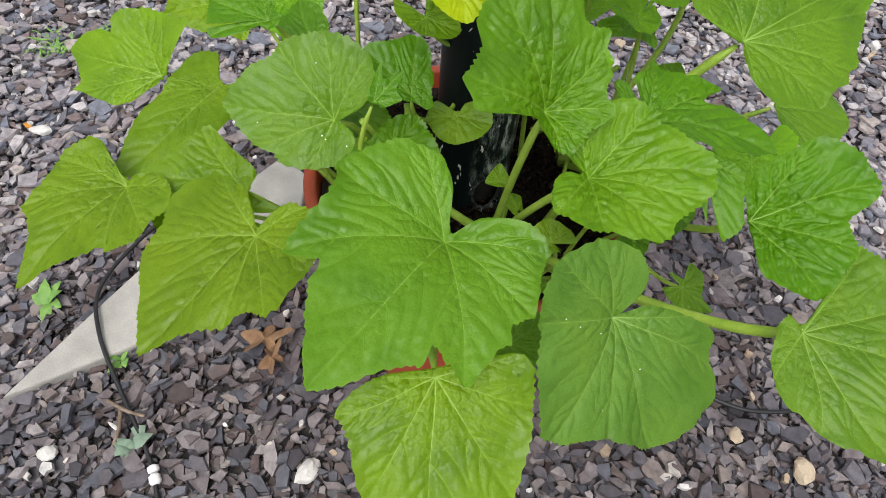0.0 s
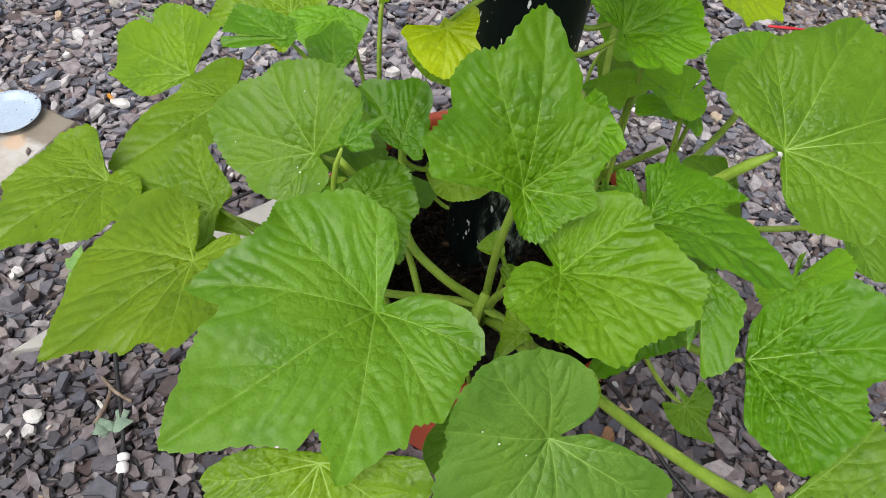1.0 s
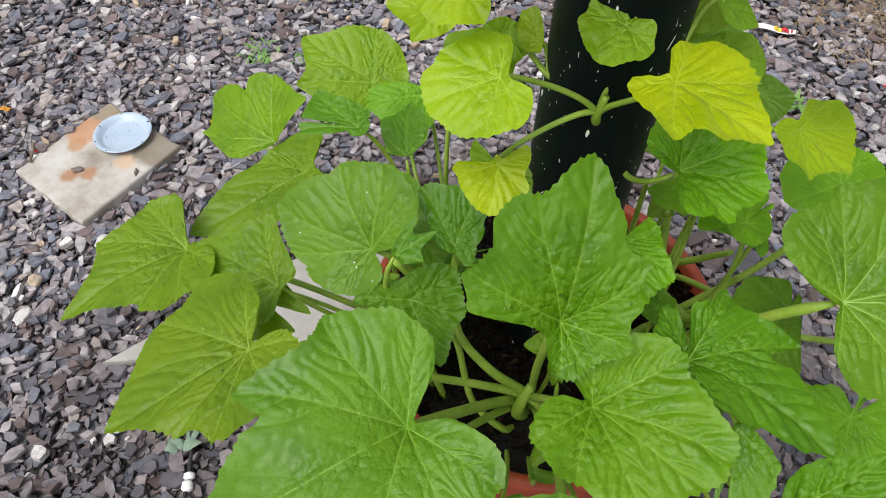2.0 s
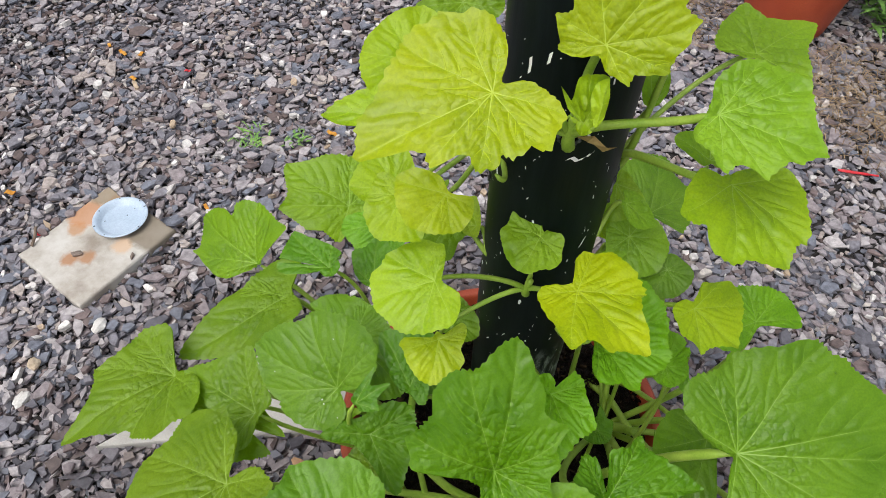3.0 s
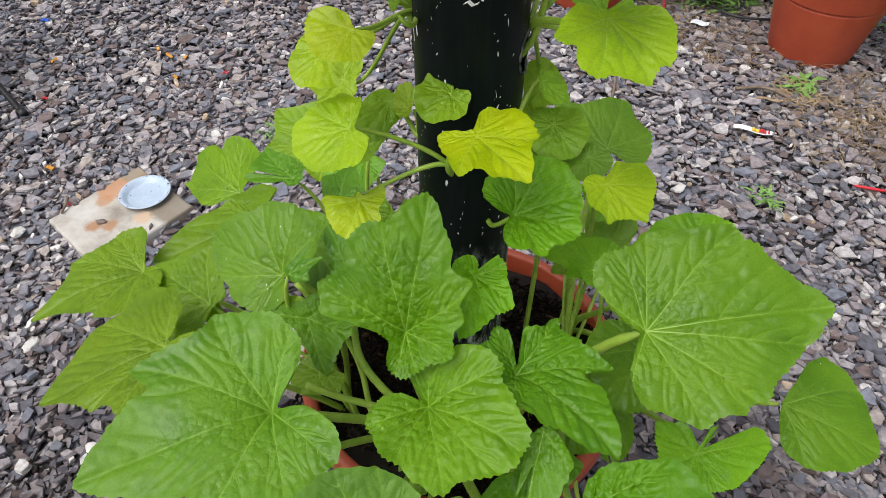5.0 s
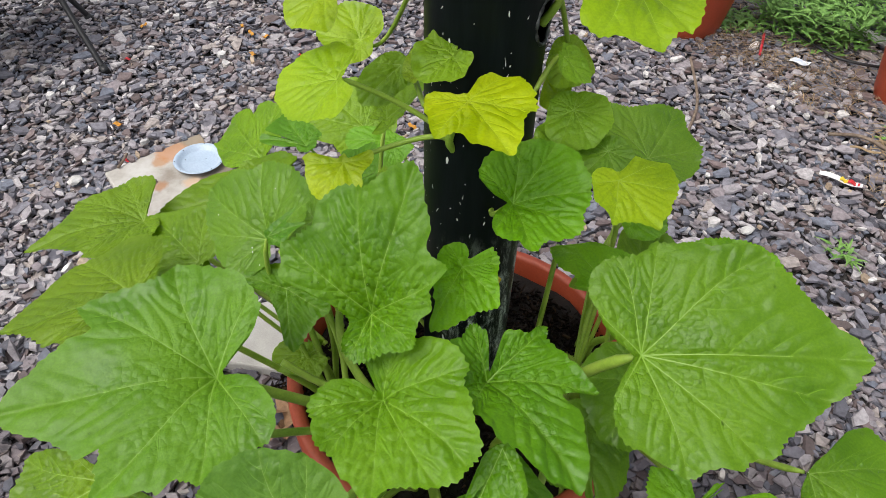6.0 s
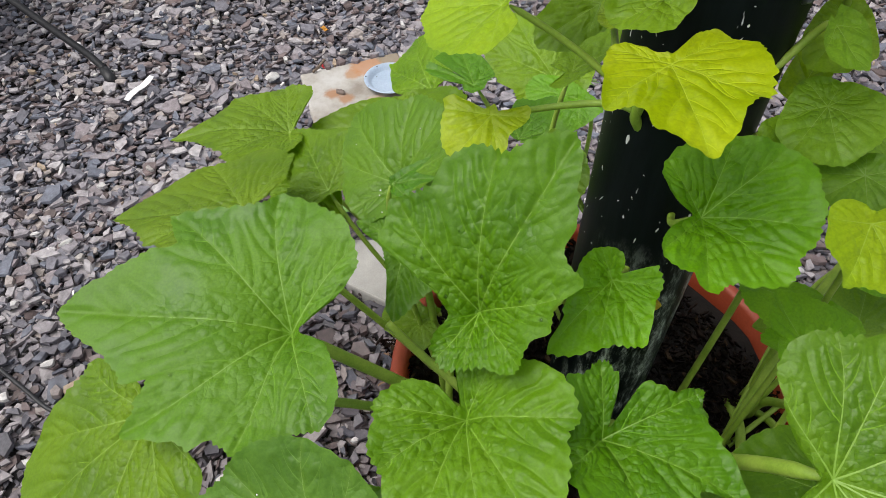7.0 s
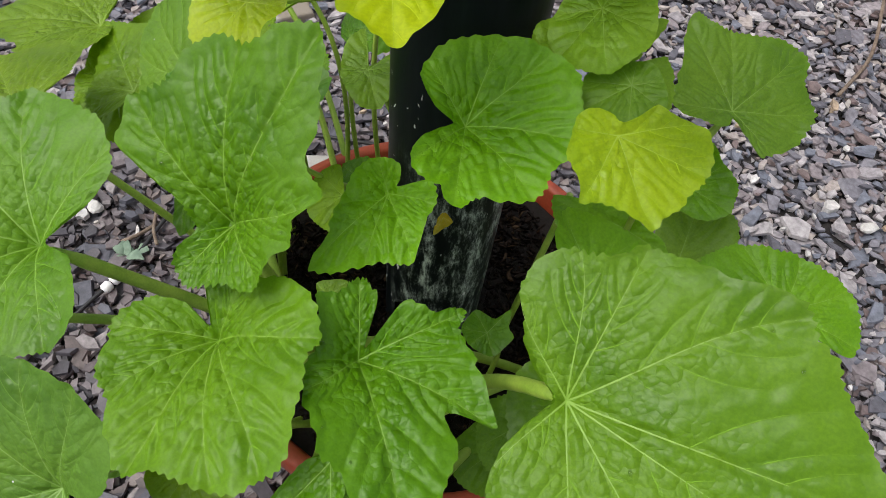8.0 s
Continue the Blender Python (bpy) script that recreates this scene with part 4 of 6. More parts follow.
leaf(vine, "bright", (0.022, 0.129, 1.083), (-40, -15, 5), 0.6,
     [(-154, 1.1), (-148, 2.4), (-127, 3.1), (-102, 4.1), (-87, 5.1), (-80, 5.4), (-70, 5.1), (-64, 4.6), (-58, 5.1), (-52, 6.1), (-44, 6.5), (-36, 6.8), (-31, 6.7), (-25, 6.4), (-17, 6.7), (-9, 7.2), (-2, 7.6), (5, 6.8), (12, 6.5), (18, 7.0), (33, 6.1), (57, 5.5), (71, 5.1), (81, 4.6), (91, 3.4), (105, 2.1), (124, 1.2), (165, 0.8)], N_RIGHT, (0.003, 0.004), veins=(-85, -36, -2, 18, 69), cup=0.004)
leaf(vine, "lime", (-0.147, 0.031, 1.190), (-137, -17, -24), 0.6,
     [(-165, 0.8), (-143, 1.9), (-136, 2.8), (-128, 3.8), (-120, 4.5), (-111, 5.2), (-97, 5.6), (-85, 6.3), (-78, 6.2), (-71, 6.5), (-62, 6.8), (-54, 6.7), (-45, 6.7), (-37, 6.9), (-31, 7.2), (-24, 7.5), (-15, 8.4), (-9, 8.9), (0, 9.6), (5, 8.0), (8, 7.0), (13, 6.1), (18, 5.8), (25, 6.1), (31, 5.6), (36, 4.9), (44, 4.5), (50, 4.9), (57, 5.3), (68, 4.9), (72, 4.3), (79, 4.6), (87, 4.6), (97, 4.3), (101, 5.1), (109, 5.2), (120, 4.8), (132, 4.8), (141, 4.3), (148, 3.6), (159, 2.8), (173, 2.0)], N_TOP, (0.003, 0.004), veins=(-129, -96, -56, 0, 24, 54, 98, 134), cup=0.004)
leaf(vine, "bright", (-0.227, 0.092, 1.148), (-163, 7, -34), 0.8,
     [(-133, 3.1), (-104, 3.9), (-86, 4.2), (-52, 3.9), (-21, 3.9), (-2, 4.1), (11, 4.2), (27, 4.2), (48, 4.2), (71, 3.7), (112, 2.2), (176, 1.9)], N_LEFT, (0.0022, 0.003))
leaf(vine, "bright", (-0.222, 0.090, 1.086), (-167, -3, -28), 0.8,
     [(-114, 0.6), (-62, 1.5), (-54, 3.2), (-36, 5.5), (-15, 7.4), (-2, 8.5), (5, 6.5), (6, 5.0), (17, 5.0), (29, 4.0), (65, 2.0), (98, 1.3), (130, 0.7)], N_LEFT, (0.0022, 0.003))
leaf(vine, "bright", (-0.293, 0.175, 0.904), (-146, -0, -31), 0.8,
     [(-147, 2.9), (-117, 4.3), (-89, 4.6), (-62, 5.3), (-38, 4.8), (-6, 5.2), (27, 3.9), (44, 4.6), (74, 3.3), (124, 2.4), (174, 1.5)], N_LEFT, (0.0022, 0.003))
leaf(vine, "mid", (-0.244, 0.235, 1.111), (-151, -5, -38), 0.8,
     [(-167, 3.5), (-124, 2.4), (-64, 2.1), (-27, 2.4), (-4, 4.3), (19, 4.0), (68, 2.1), (132, 3.0), (162, 3.9)], N_LEFT, (0.0022, 0.003))
leaf(squash, "dull", (-0.079, 0.368, 1.056), (-8, -15, 37), 0.8,
     [(-155, 2.6), (-114, 2.1), (-55, 2.5), (-25, 3.8), (-1, 4.2), (28, 2.6), (80, 1.8), (142, 2.1), (173, 2.6)], N_RIGHT, (0.0022, 0.003))
leaf(vine, "pale", (-0.063, 0.234, 0.946), (-43, -26, 18), 0.8,
     [(-151, 2.1), (-73, 2.7), (-35, 4.0), (1, 3.9), (33, 3.4), (69, 1.9), (149, 1.9)], N_RIGHT, (0.0022, 0.003))
leaf(vine, "pale", (-0.034, 0.203, 0.908), (-27, -18, 23), 0.8,
     [(-159, 2.6), (-80, 3.6), (-38, 4.5), (-1, 4.7), (38, 4.1), (83, 3.3), (142, 2.0)], (-0.069, 0.184, 0.863), (0.0025, 0.0032), sag=0.3)
leaf(squash, "dull", (0.014, 0.193, 0.887), (-93, -27, -3), 0.8,
     [(-179, 1.8), (-99, 1.9), (-53, 3.0), (-13, 3.3), (28, 3.1), (69, 2.8), (106, 2.6)], CROWN_B, (0.0028, 0.0035))
leaf(vine, "fresh", (-0.215, 0.154, 0.912), (-108, -24, -25), 0.8,
     [(-103, 1.7), (-48, 3.1), (-16, 5.2), (8, 6.1), (33, 4.8), (48, 3.0), (92, 2.5), (166, 1.0)], (-0.167, 0.135, 0.891), (0.0025, 0.0032), sag=0.3)
leaf(squash, "lush", (-0.383, 0.320, 0.640), (-92, -24, -13), 0.8,
     [(-157, 1.4), (-91, 4.4), (-74, 7.2), (-55, 7.7), (-38, 7.0), (-16, 7.0), (-8, 9.7), (7, 9.1), (20, 7.0), (47, 4.5), (106, 3.6)], (-0.275, 0.195, 0.385), (0.0028, 0.0035))
leaf(vine, "withered", (-0.048, 0.108, 0.734), (-60, -20, 25), 0.8,
     [(-140, 0.4), (-80, 0.7), (-30, 1.0), (0, 1.7), (35, 0.9), (85, 0.8), (150, 0.4)], None, pucker=2.0, fold=0.5)
leaf(vine, "lime", (-0.185, 0.055, 1.057), (-111, -24, -18), 0.79,
     [(-166, 0.3), (-122, 1.5), (-91, 3.3), (-70, 4.3), (-42, 4.2), (-11, 4.1), (24, 3.5), (61, 3.3), (92, 2.7), (120, 2.1), (126, 0.7)], N_LEFT, (0.0022, 0.003))
leaf(vine, "lime", (-0.177, 0.024, 0.881), (-81, -26, -8), 0.6,
     [(-155, 0.8), (-94, 0.7), (-83, 2.0), (-80, 3.4), (-70, 4.0), (-61, 3.7), (-38, 3.9), (-12, 4.4), (5, 4.5), (23, 3.9), (42, 3.7), (63, 3.3), (78, 2.4), (106, 2.7), (128, 3.0), (140, 2.6), (145, 0.7)], N_LOW, (0.0022, 0.003), veins=(-59, -1, 50, 118), cup=0.004)
leaf(vine, "yellow", (0.047, 0.147, 0.897), (-12, -24, 11), 0.4,
     [(-153, 2.1), (-134, 2.5), (-108, 2.7), (-87, 3.3), (-71, 3.3), (-56, 3.8), (-49, 4.6), (-36, 4.1), (-18, 4.4), (-9, 4.9), (-1, 5.8), (9, 5.3), (21, 5.3), (31, 5.1), (44, 5.5), (59, 5.5), (73, 5.2), (81, 4.5), (95, 3.2), (110, 2.8), (114, 1.7), (137, 0.8), (161, 0.8), (177, 1.3)], (-0.068, 0.164, 0.812), (0.0025, 0.0032), sag=0.3, veins=(-118, -49, 0, 45, 80), cup=0.004)
leaf(vine, "lush", (-0.033, 0.103, 0.854), (42, -2, 23), 0.3,
     [(-179, 1.5), (-161, 0.8), (-143, 1.8), (-138, 3.0), (-129, 4.1), (-119, 4.8), (-107, 4.9), (-94, 4.9), (-89, 5.6), (-79, 6.1), (-67, 5.5), (-57, 6.0), (-46, 6.6), (-38, 6.9), (-33, 6.8), (-20, 6.3), (-12, 6.7), (-1, 6.9), (11, 7.1), (23, 6.9), (33, 7.3), (43, 6.9), (55, 6.3), (68, 5.9), (82, 5.5), (92, 5.1), (109, 4.8), (127, 4.6), (143, 4.3), (154, 3.8), (161, 3.1), (174, 2.2)], (-0.078, 0.137, 0.799), (0.0025, 0.0032), pucker=1.7, sag=0.3, veins=(-124, -83, -40, 0, 51, 81, 139), cup=0.033)
leaf(vine, "lush", (-0.059, 0.062, 0.783), (-78, -20, -11), 0.3,
     [(-163, 2.1), (-141, 2.4), (-110, 2.7), (-81, 2.7), (-47, 3.0), (-21, 4.2), (-7, 5.4), (-4, 6.8), (0, 7.8), (14, 7.0), (23, 6.2), (38, 5.4), (52, 5.5), (63, 5.8), (86, 3.9), (107, 3.6), (125, 3.6), (144, 3.5), (146, 3.0), (150, 1.9), (163, 0.8), (176, 1.3)], (-0.093, 0.123, 0.723), (0.0025, 0.0032), pucker=1.7, sag=0.3, veins=(-121, 0, 28, 61, 113), cup=0.016)
leaf(squash, "dull", (-0.011, 0.414, 0.733), (98, 12, 13), 0.4,
     [(-159, 2.0), (-139, 0.8), (-118, 2.2), (-113, 3.9), (-111, 5.3), (-89, 5.8), (-76, 6.5), (-62, 7.1), (-42, 8.0), (-20, 7.9), (-9, 9.7), (0, 10.1), (14, 9.6), (36, 8.6), (53, 9.3), (61, 10.9), (70, 9.6), (87, 7.2), (110, 6.0), (131, 5.9), (146, 5.0), (164, 3.1)], CROWN_B, (0.0045, 0.005), veins=(-96, -42, 0, 43, 66, 130), cup=0.004)
leaf(squash, "deep", (0.326, 0.224, 0.562), (-9, -8, 10), 0.9,
     [(-83, 2.0), (-68, 6.1), (-46, 8.5), (-19, 10.4), (4, 12.7), (16, 12.6), (52, 11.0), (78, 10.3), (87, 7.5), (89, 3.4), (104, 1.1)], CROWN_B, (0.0042, 0.0055))
leaf(squash, "lush", (0.237, 0.081, 0.592), (-88, -16, -7), 0.8,
     [(-143, 3.6), (-105, 5.6), (-79, 4.9), (-31, 5.2), (1, 5.4), (74, 5.7), (120, 9.4), (137, 8.7), (153, 1.1), (156, 4.6), (171, 3.7), (177, 1.1)], CROWN_B, (0.0042, 0.0055))
leaf(squash, "fresh", (-0.474, 0.350, 0.608), (-149, 3, -30), 0.8,
     [(-180, 5.3), (-139, 6.6), (-104, 8.4), (-75, 9.6), (-52, 10.6), (-38, 13.0), (-16, 10.4), (-2, 11.5), (11, 9.3), (27, 7.9), (40, 6.2), (73, 6.2), (132, 1.9), (141, 4.8)], (-0.310, 0.206, 0.385), (0.0028, 0.0035))
leaf(squash, "fresh", (-0.286, 0.204, 0.786), (82, 15, 1), 0.8,
     [(-165, 3.3), (-122, 2.1), (-5, 5.5), (0, 9.2), (15, 7.8), (37, 6.7), (55, 3.9), (129, 2.4), (180, 0.9)], (-0.275, 0.195, 0.385), (0.0028, 0.0035))
leaf(squash, "spring", (-0.242, -0.026, 0.696), (-26, -20, 15), 0.8,
     [(-152, 3.7), (-128, 5.8), (-118, 4.5), (-90, 2.1), (-29, 4.1), (-20, 6.6), (-11, 7.6), (3, 6.4), (21, 5.6), (37, 6.0), (58, 5.6), (81, 5.9), (94, 5.6), (112, 4.4), (133, 3.1), (172, 2.3)], (-0.202, -0.002, 0.385), (0.0042, 0.005), pucker=1.7)
leaf(vine, "rich", (-0.217, 0.035, 0.726), (109, 28, 0), 0.8,
     [(-175, 0.9), (-148, 2.4), (-129, 2.7), (-89, 2.3), (-67, 3.3), (-48, 4.0), (-39, 5.4), (-26, 6.9), (-12, 6.9), (8, 6.5), (23, 7.3), (35, 7.4), (43, 6.0), (49, 4.1), (76, 2.1), (112, 1.2)], (-0.161, 0.129, 0.628), (0.0025, 0.0032), sag=0.3)
leaf(squash, "rich", (-0.253, -0.027, 0.773), (46, 17, 16), 0.8,
     [(-87, 0.4), (-82, 1.1), (-44, 2.8), (-16, 2.5), (1, 4.5), (22, 2.5), (35, 4.6), (101, 0.7)], (-0.226, 0.011, 0.385), (0.0028, 0.0035))
leaf(squash, "rich", (-0.390, 0.153, 0.724), (-158, -5, -14), 0.8,
     [(-139, 2.3), (-96, 3.2), (-57, 5.5), (-45, 7.7), (-4, 7.1), (7, 6.0), (22, 1.7)], (-0.313, 0.156, 0.385), (0.0028, 0.0035))
leaf(vine, "pale", (-0.043, 0.180, 0.884), (64, 9, 28), 0.8,
     [(-55, 1.7), (-52, 3.3), (-36, 4.5), (-14, 5.9), (2, 7.4), (19, 4.5), (36, 3.2), (42, 1.3)], (-0.067, 0.170, 0.845), (0.0025, 0.0032), sag=0.3)
leaf(vine, "pale", (-0.047, 0.246, 0.820), (58, -2, 23), 0.8,
     [(-142, 1.9), (-103, 2.9), (-55, 3.8), (-27, 5.7), (1, 5.8), (22, 5.8), (27, 2.6), (64, 0.6), (143, 1.0), (180, 0.6)], (-0.079, 0.204, 0.775), (0.0025, 0.0032), sag=0.3)
leaf(vine, "pale", (-0.048, 0.191, 0.967), (-11, -22, 16), 0.8,
     [(-173, 0.7), (-64, 1.3), (-40, 2.5), (-19, 3.1), (2, 3.6), (33, 2.2), (77, 1.6), (144, 1.3), (180, 0.4)], (-0.067, 0.172, 0.931), (0.0025, 0.0032), sag=0.3)
leaf(vine, "fresh", (-0.158, 0.086, 1.068), (125, 21, -40), 0.8,
     [(-60, 0.4), (-25, 1.6), (0, 3.0), (25, 1.6), (60, 0.6), (180, 0.3)], N_LEFT, (0.0022, 0.003), pucker=2.0, fold=0.6)
leaf(vine, "bright", (-0.093, 0.074, 1.148), (103, 60, -11), 0.8,
     [(-40, 1.2), (-20, 3.4), (1, 3.4), (16, 3.1), (42, 1.8), (45, 3.2), (97, 0.7)], N_TOP, (0.0015, 0.0025), pucker=2.0, fold=0.9)
leaf(vine, "bright", (-0.236, 0.077, 1.011), (-117, -22, -15), 0.8,
     [(-104, 2.3), (-85, 3.1), (-34, 3.4), (-16, 3.9), (8, 4.4), (24, 4.5), (66, 4.6), (83, 3.6), (105, 1.9), (161, 0.8)], N_LEFT, (0.0022, 0.003))
leaf(vine, "bright", (-0.186, 0.147, 0.916), (-162, -8, -24), 0.8,
     [(-123, 0.9), (-90, 3.1), (-62, 3.2), (-21, 2.0), (32, 1.6), (96, 1.3)], (-0.167, 0.135, 0.891), (0.0025, 0.0032), sag=0.3)
leaf(vine, "fresh", (0.006, 0.182, 1.055), (115, 26, 6), 0.8,
     [(-136, 1.0), (-82, 2.8), (-46, 3.2), (-15, 0.8), (-11, 3.5), (10, 3.1), (18, 2.7), (50, 3.6), (67, 3.3), (120, 1.1), (142, 0.7), (180, 0.4)], N_RIGHT, (0.0022, 0.003))
leaf(vine, "bright", (-0.056, 0.201, 0.897), (120, 23, 6), 0.8,
     [(-89, 0.7), (-30, 3.5), (-10, 5.9), (-1, 6.6), (22, 3.2), (75, 1.4)], (-0.069, 0.184, 0.863), (0.0025, 0.0032), sag=0.3)
leaf(vine, "fresh", (-0.055, 0.202, 1.08), (120, 53, -3), 0.8,
     [(-120, 0.4), (-57, 1.7), (-31, 2.9), (-12, 4.2), (9, 4.2), (25, 2.2), (78, 0.8)], (-0.072, 0.193, 1.050), (0.0025, 0.0032), sag=0.3)
leaf(squash, "lush", (0.158, 0.303, 0.711), (122, 17, 1), 0.8,
     [(-125, 1.3), (-108, 5.6), (-91, 6.2), (-49, 5.8), (4, 5.0), (51, 6.4), (77, 7.5), (103, 7.6), (132, 5.4), (152, 1.6), (180, 0.8)], CROWN_B, (0.0042, 0.0055))
leaf(squash, "deep", (0.134, 0.140, 0.668), (-100, -14, -13), 0.8,
     [(-151, 3.0), (-97, 5.5), (-61, 6.7), (-37, 7.4), (5, 8.2), (30, 7.7), (41, 3.6), (172, 2.1), (180, 0.8)], CROWN_B, (0.0042, 0.0055))
leaf(squash, "lush", (0.056, 0.171, 0.743), (167, 17, -13), 0.8,
     [(-116, 3.3), (-78, 4.4), (-33, 4.3), (-1, 5.2), (21, 3.9), (44, 2.2)], (0.059, 0.163, 0.385), (0.0028, 0.0035))
leaf(squash, "dull", (0.035, 0.392, 0.547), (103, 25, 2), 0.8,
     [(-143, 1.1), (-76, 2.6), (-42, 4.3), (-34, 6.6), (-11, 8.2), (21, 8.8), (39, 7.7), (67, 4.9), (124, 2.2)], CROWN_B, (0.0028, 0.0035))
leaf(squash, "lush", (0.011, 0.269, 0.678), (-140, -6, -25), 0.8,
     [(-159, 1.8), (-71, 1.9), (-29, 3.7), (-14, 6.6), (10, 5.7), (26, 4.7), (43, 4.5), (56, 2.5), (130, 2.7), (158, 5.1), (173, 4.0)], (0.015, 0.260, 0.385), (0.0028, 0.0035))
leaf(squash, "lush", (-0.009, 0.408, 0.627), (34, 6, 28), 0.8,
     [(-164, 1.4), (-99, 2.7), (-54, 4.1), (-20, 5.2), (16, 5.1), (50, 4.5), (81, 5.5), (115, 3.8)], CROWN_B, (0.0028, 0.0035))
leaf(squash, "rich", (-0.346, 0.191, 0.657), (109, 14, -9), 0.8,
     [(-90, 0.7), (-48, 3.7), (-18, 6.3), (1, 8.0), (19, 6.4), (36, 6.4), (56, 3.8), (90, 1.4)], (-0.313, 0.185, 0.385), (0.0028, 0.0035))
leaf(squash, "lush", (0.080, 0.223, 0.707), (-146, -4, -17), 0.8,
     [(-55, 1.4), (-24, 4.3), (-17, 6.7), (1, 7.5), (10, 5.5), (45, 3.9), (66, 5.0), (79, 3.9), (93, 0.7)], (0.063, 0.209, 0.385), (0.0028, 0.0035))
leaf(squash, "deep", (-0.063, -0.093, 0.540), (106, 19, -4), 0.8,
     [(-116, 2.2), (-83, 2.2), (-22, 0.7), (-19, 3.1), (0, 3.4), (28, 1.6), (158, 0.7)], (-0.081, -0.015, 0.385), (0.0028, 0.0035))
leaf(squash, "mid", (-0.278, -0.013, 0.691), (-133, -17, -14), 0.8,
     [(-116, 0.9), (-22, 2.4), (-1, 3.2), (28, 2.0), (90, 1.4), (125, 0.7), (170, 1.9)], (-0.244, 0.024, 0.385), (0.0028, 0.0035))
leaf(squash, "rich", (0.067, -0.028, 0.648), (-83, -19, -9), 0.8,
     [(-175, 0.6), (-82, 1.1), (-28, 3.3), (-11, 6.0), (18, 5.3), (56, 5.5), (87, 5.6), (100, 3.6), (167, 1.9)], (0.008, 0.033, 0.385), (0.0028, 0.0035), pucker=1.7)
leaf(squash, "deep", (0.093, 0.116, 0.576), (-49, -21, -0), 0.8,
     [(-12, 3.6), (-11, 7.7), (1, 9.7), (24, 8.6), (54, 5.7), (109, 4.3), (151, 0.7), (153, 5.6)], (0.060, 0.120, 0.385), (0.0028, 0.0035))
leaf(squash, "mid", (-0.007, -0.148, 0.631), (-66, -18, -3), 0.8,
     [(-89, 1.7), (-54, 3.3), (0, 3.0), (55, 3.5), (95, 4.2), (124, 3.8)], (-0.059, -0.008, 0.385), (0.0028, 0.0035))
leaf(squash, "rich", (0.057, -0.031, 0.573), (-116, -5, -16), 0.8,
     [(-162, 0.5), (-51, 0.7), (-33, 2.2), (-18, 4.0), (0, 6.8), (32, 4.2), (93, 3.2), (140, 3.5), (167, 2.4)], (0.004, 0.029, 0.385), (0.0028, 0.0035))
leaf(squash, "deep", (0.091, 0.100, 0.529), (-54, -17, -5), 0.8,
     [(-142, 3.3), (-107, 3.4), (-70, 4.9), (-34, 5.3), (0, 4.9), (41, 4.4), (85, 3.6), (110, 1.1), (153, 0.8), (180, 0.5)], (0.056, 0.109, 0.385), (0.0028, 0.0035))
leaf(squash, "rich", (0.010, 0.131, 0.602), (-134, 3, -21), 0.8,
     [(-154, 2.1), (-124, 3.2), (-107, 1.5), (-52, 2.4), (0, 2.5), (41, 2.1), (94, 2.1), (122, 2.2), (180, 2.5)], (0.014, 0.126, 0.385), (0.0028, 0.0035))
leaf(squash, "deep", (-0.095, -0.176, 0.553), (-116, -20, -8), 0.8,
     [(-158, 3.3), (-113, 2.1), (-32, 3.4), (0, 4.8), (44, 5.0), (81, 3.7), (142, 4.2), (176, 5.6)], (-0.109, -0.019, 0.385), (0.0028, 0.0035))
leaf(squash, "mid", (-0.051, -0.077, 0.615), (148, 13, -21), 0.8,
     [(-147, 2.9), (-111, 2.7), (-52, 2.8), (-1, 2.6), (69, 2.7), (98, 3.9), (137, 1.3), (174, 1.9), (180, 0.4)], (-0.070, -0.012, 0.385), (0.0028, 0.0035))
leaf(vine, "rich", (-0.245, 0.147, 0.550), (-165, -15, -17), 0.8,
     [(-173, 4.3), (-148, 1.2), (-60, 3.1), (-5, 3.9), (33, 3.0), (96, 3.7), (117, 6.2), (148, 5.4), (180, 0.6)], (-0.178, 0.158, 0.489), (0.0025, 0.0032), sag=0.3)
leaf(vine, "fresh", (-0.160, 0.075, 0.660), (-90, -29, 4), 0.8,
     [(-122, 3.1), (-84, 3.9), (-39, 3.7), (0, 3.7), (46, 3.9), (78, 4.3), (116, 4.1), (149, 1.8), (180, 0.4)], (-0.141, 0.118, 0.607), (0.0025, 0.0032), sag=0.3)
leaf(squash, "deep", (-0.331, 0.101, 0.659), (-4, 2, 14), 0.8,
     [(-177, 1.6), (-127, 4.5), (-73, 5.7), (-46, 9.0), (-22, 10.4), (8, 7.1), (76, 5.0), (134, 7.0), (168, 8.6)], (-0.302, 0.107, 0.385), (0.0028, 0.0035))
leaf(squash, "deep", (0.169, -0.034, 0.456), (-40, -13, 14), 0.8,
     [(-133, 3.0), (-58, 3.2), (1, 5.3), (16, 3.0), (66, 3.5), (111, 3.9), (119, 1.2), (168, 3.2), (180, 0.5)], CROWN_B, (0.003, 0.004))
leaf(vine, "mid", (-0.203, 0.130, 0.757), (-43, -16, 9), 0.8,
     [(-168, 4.3), (-134, 3.5), (-63, 2.5), (0, 3.8), (27, 4.3), (60, 3.2), (133, 2.5), (180, 0.4)], (-0.172, 0.143, 0.712), (0.0025, 0.0032), sag=0.3)
leaf(squash, "mid", (-0.461, -0.048, 0.615), (-53, -12, 6), 0.8,
     [(-169, 7.4), (-124, 6.0), (-51, 4.6), (-1, 6.7), (40, 9.2), (49, 4.8), (57, 9.9), (126, 4.4), (157, 2.5), (180, 1.0)], (-0.282, 0.067, 0.385), (0.0028, 0.0035))
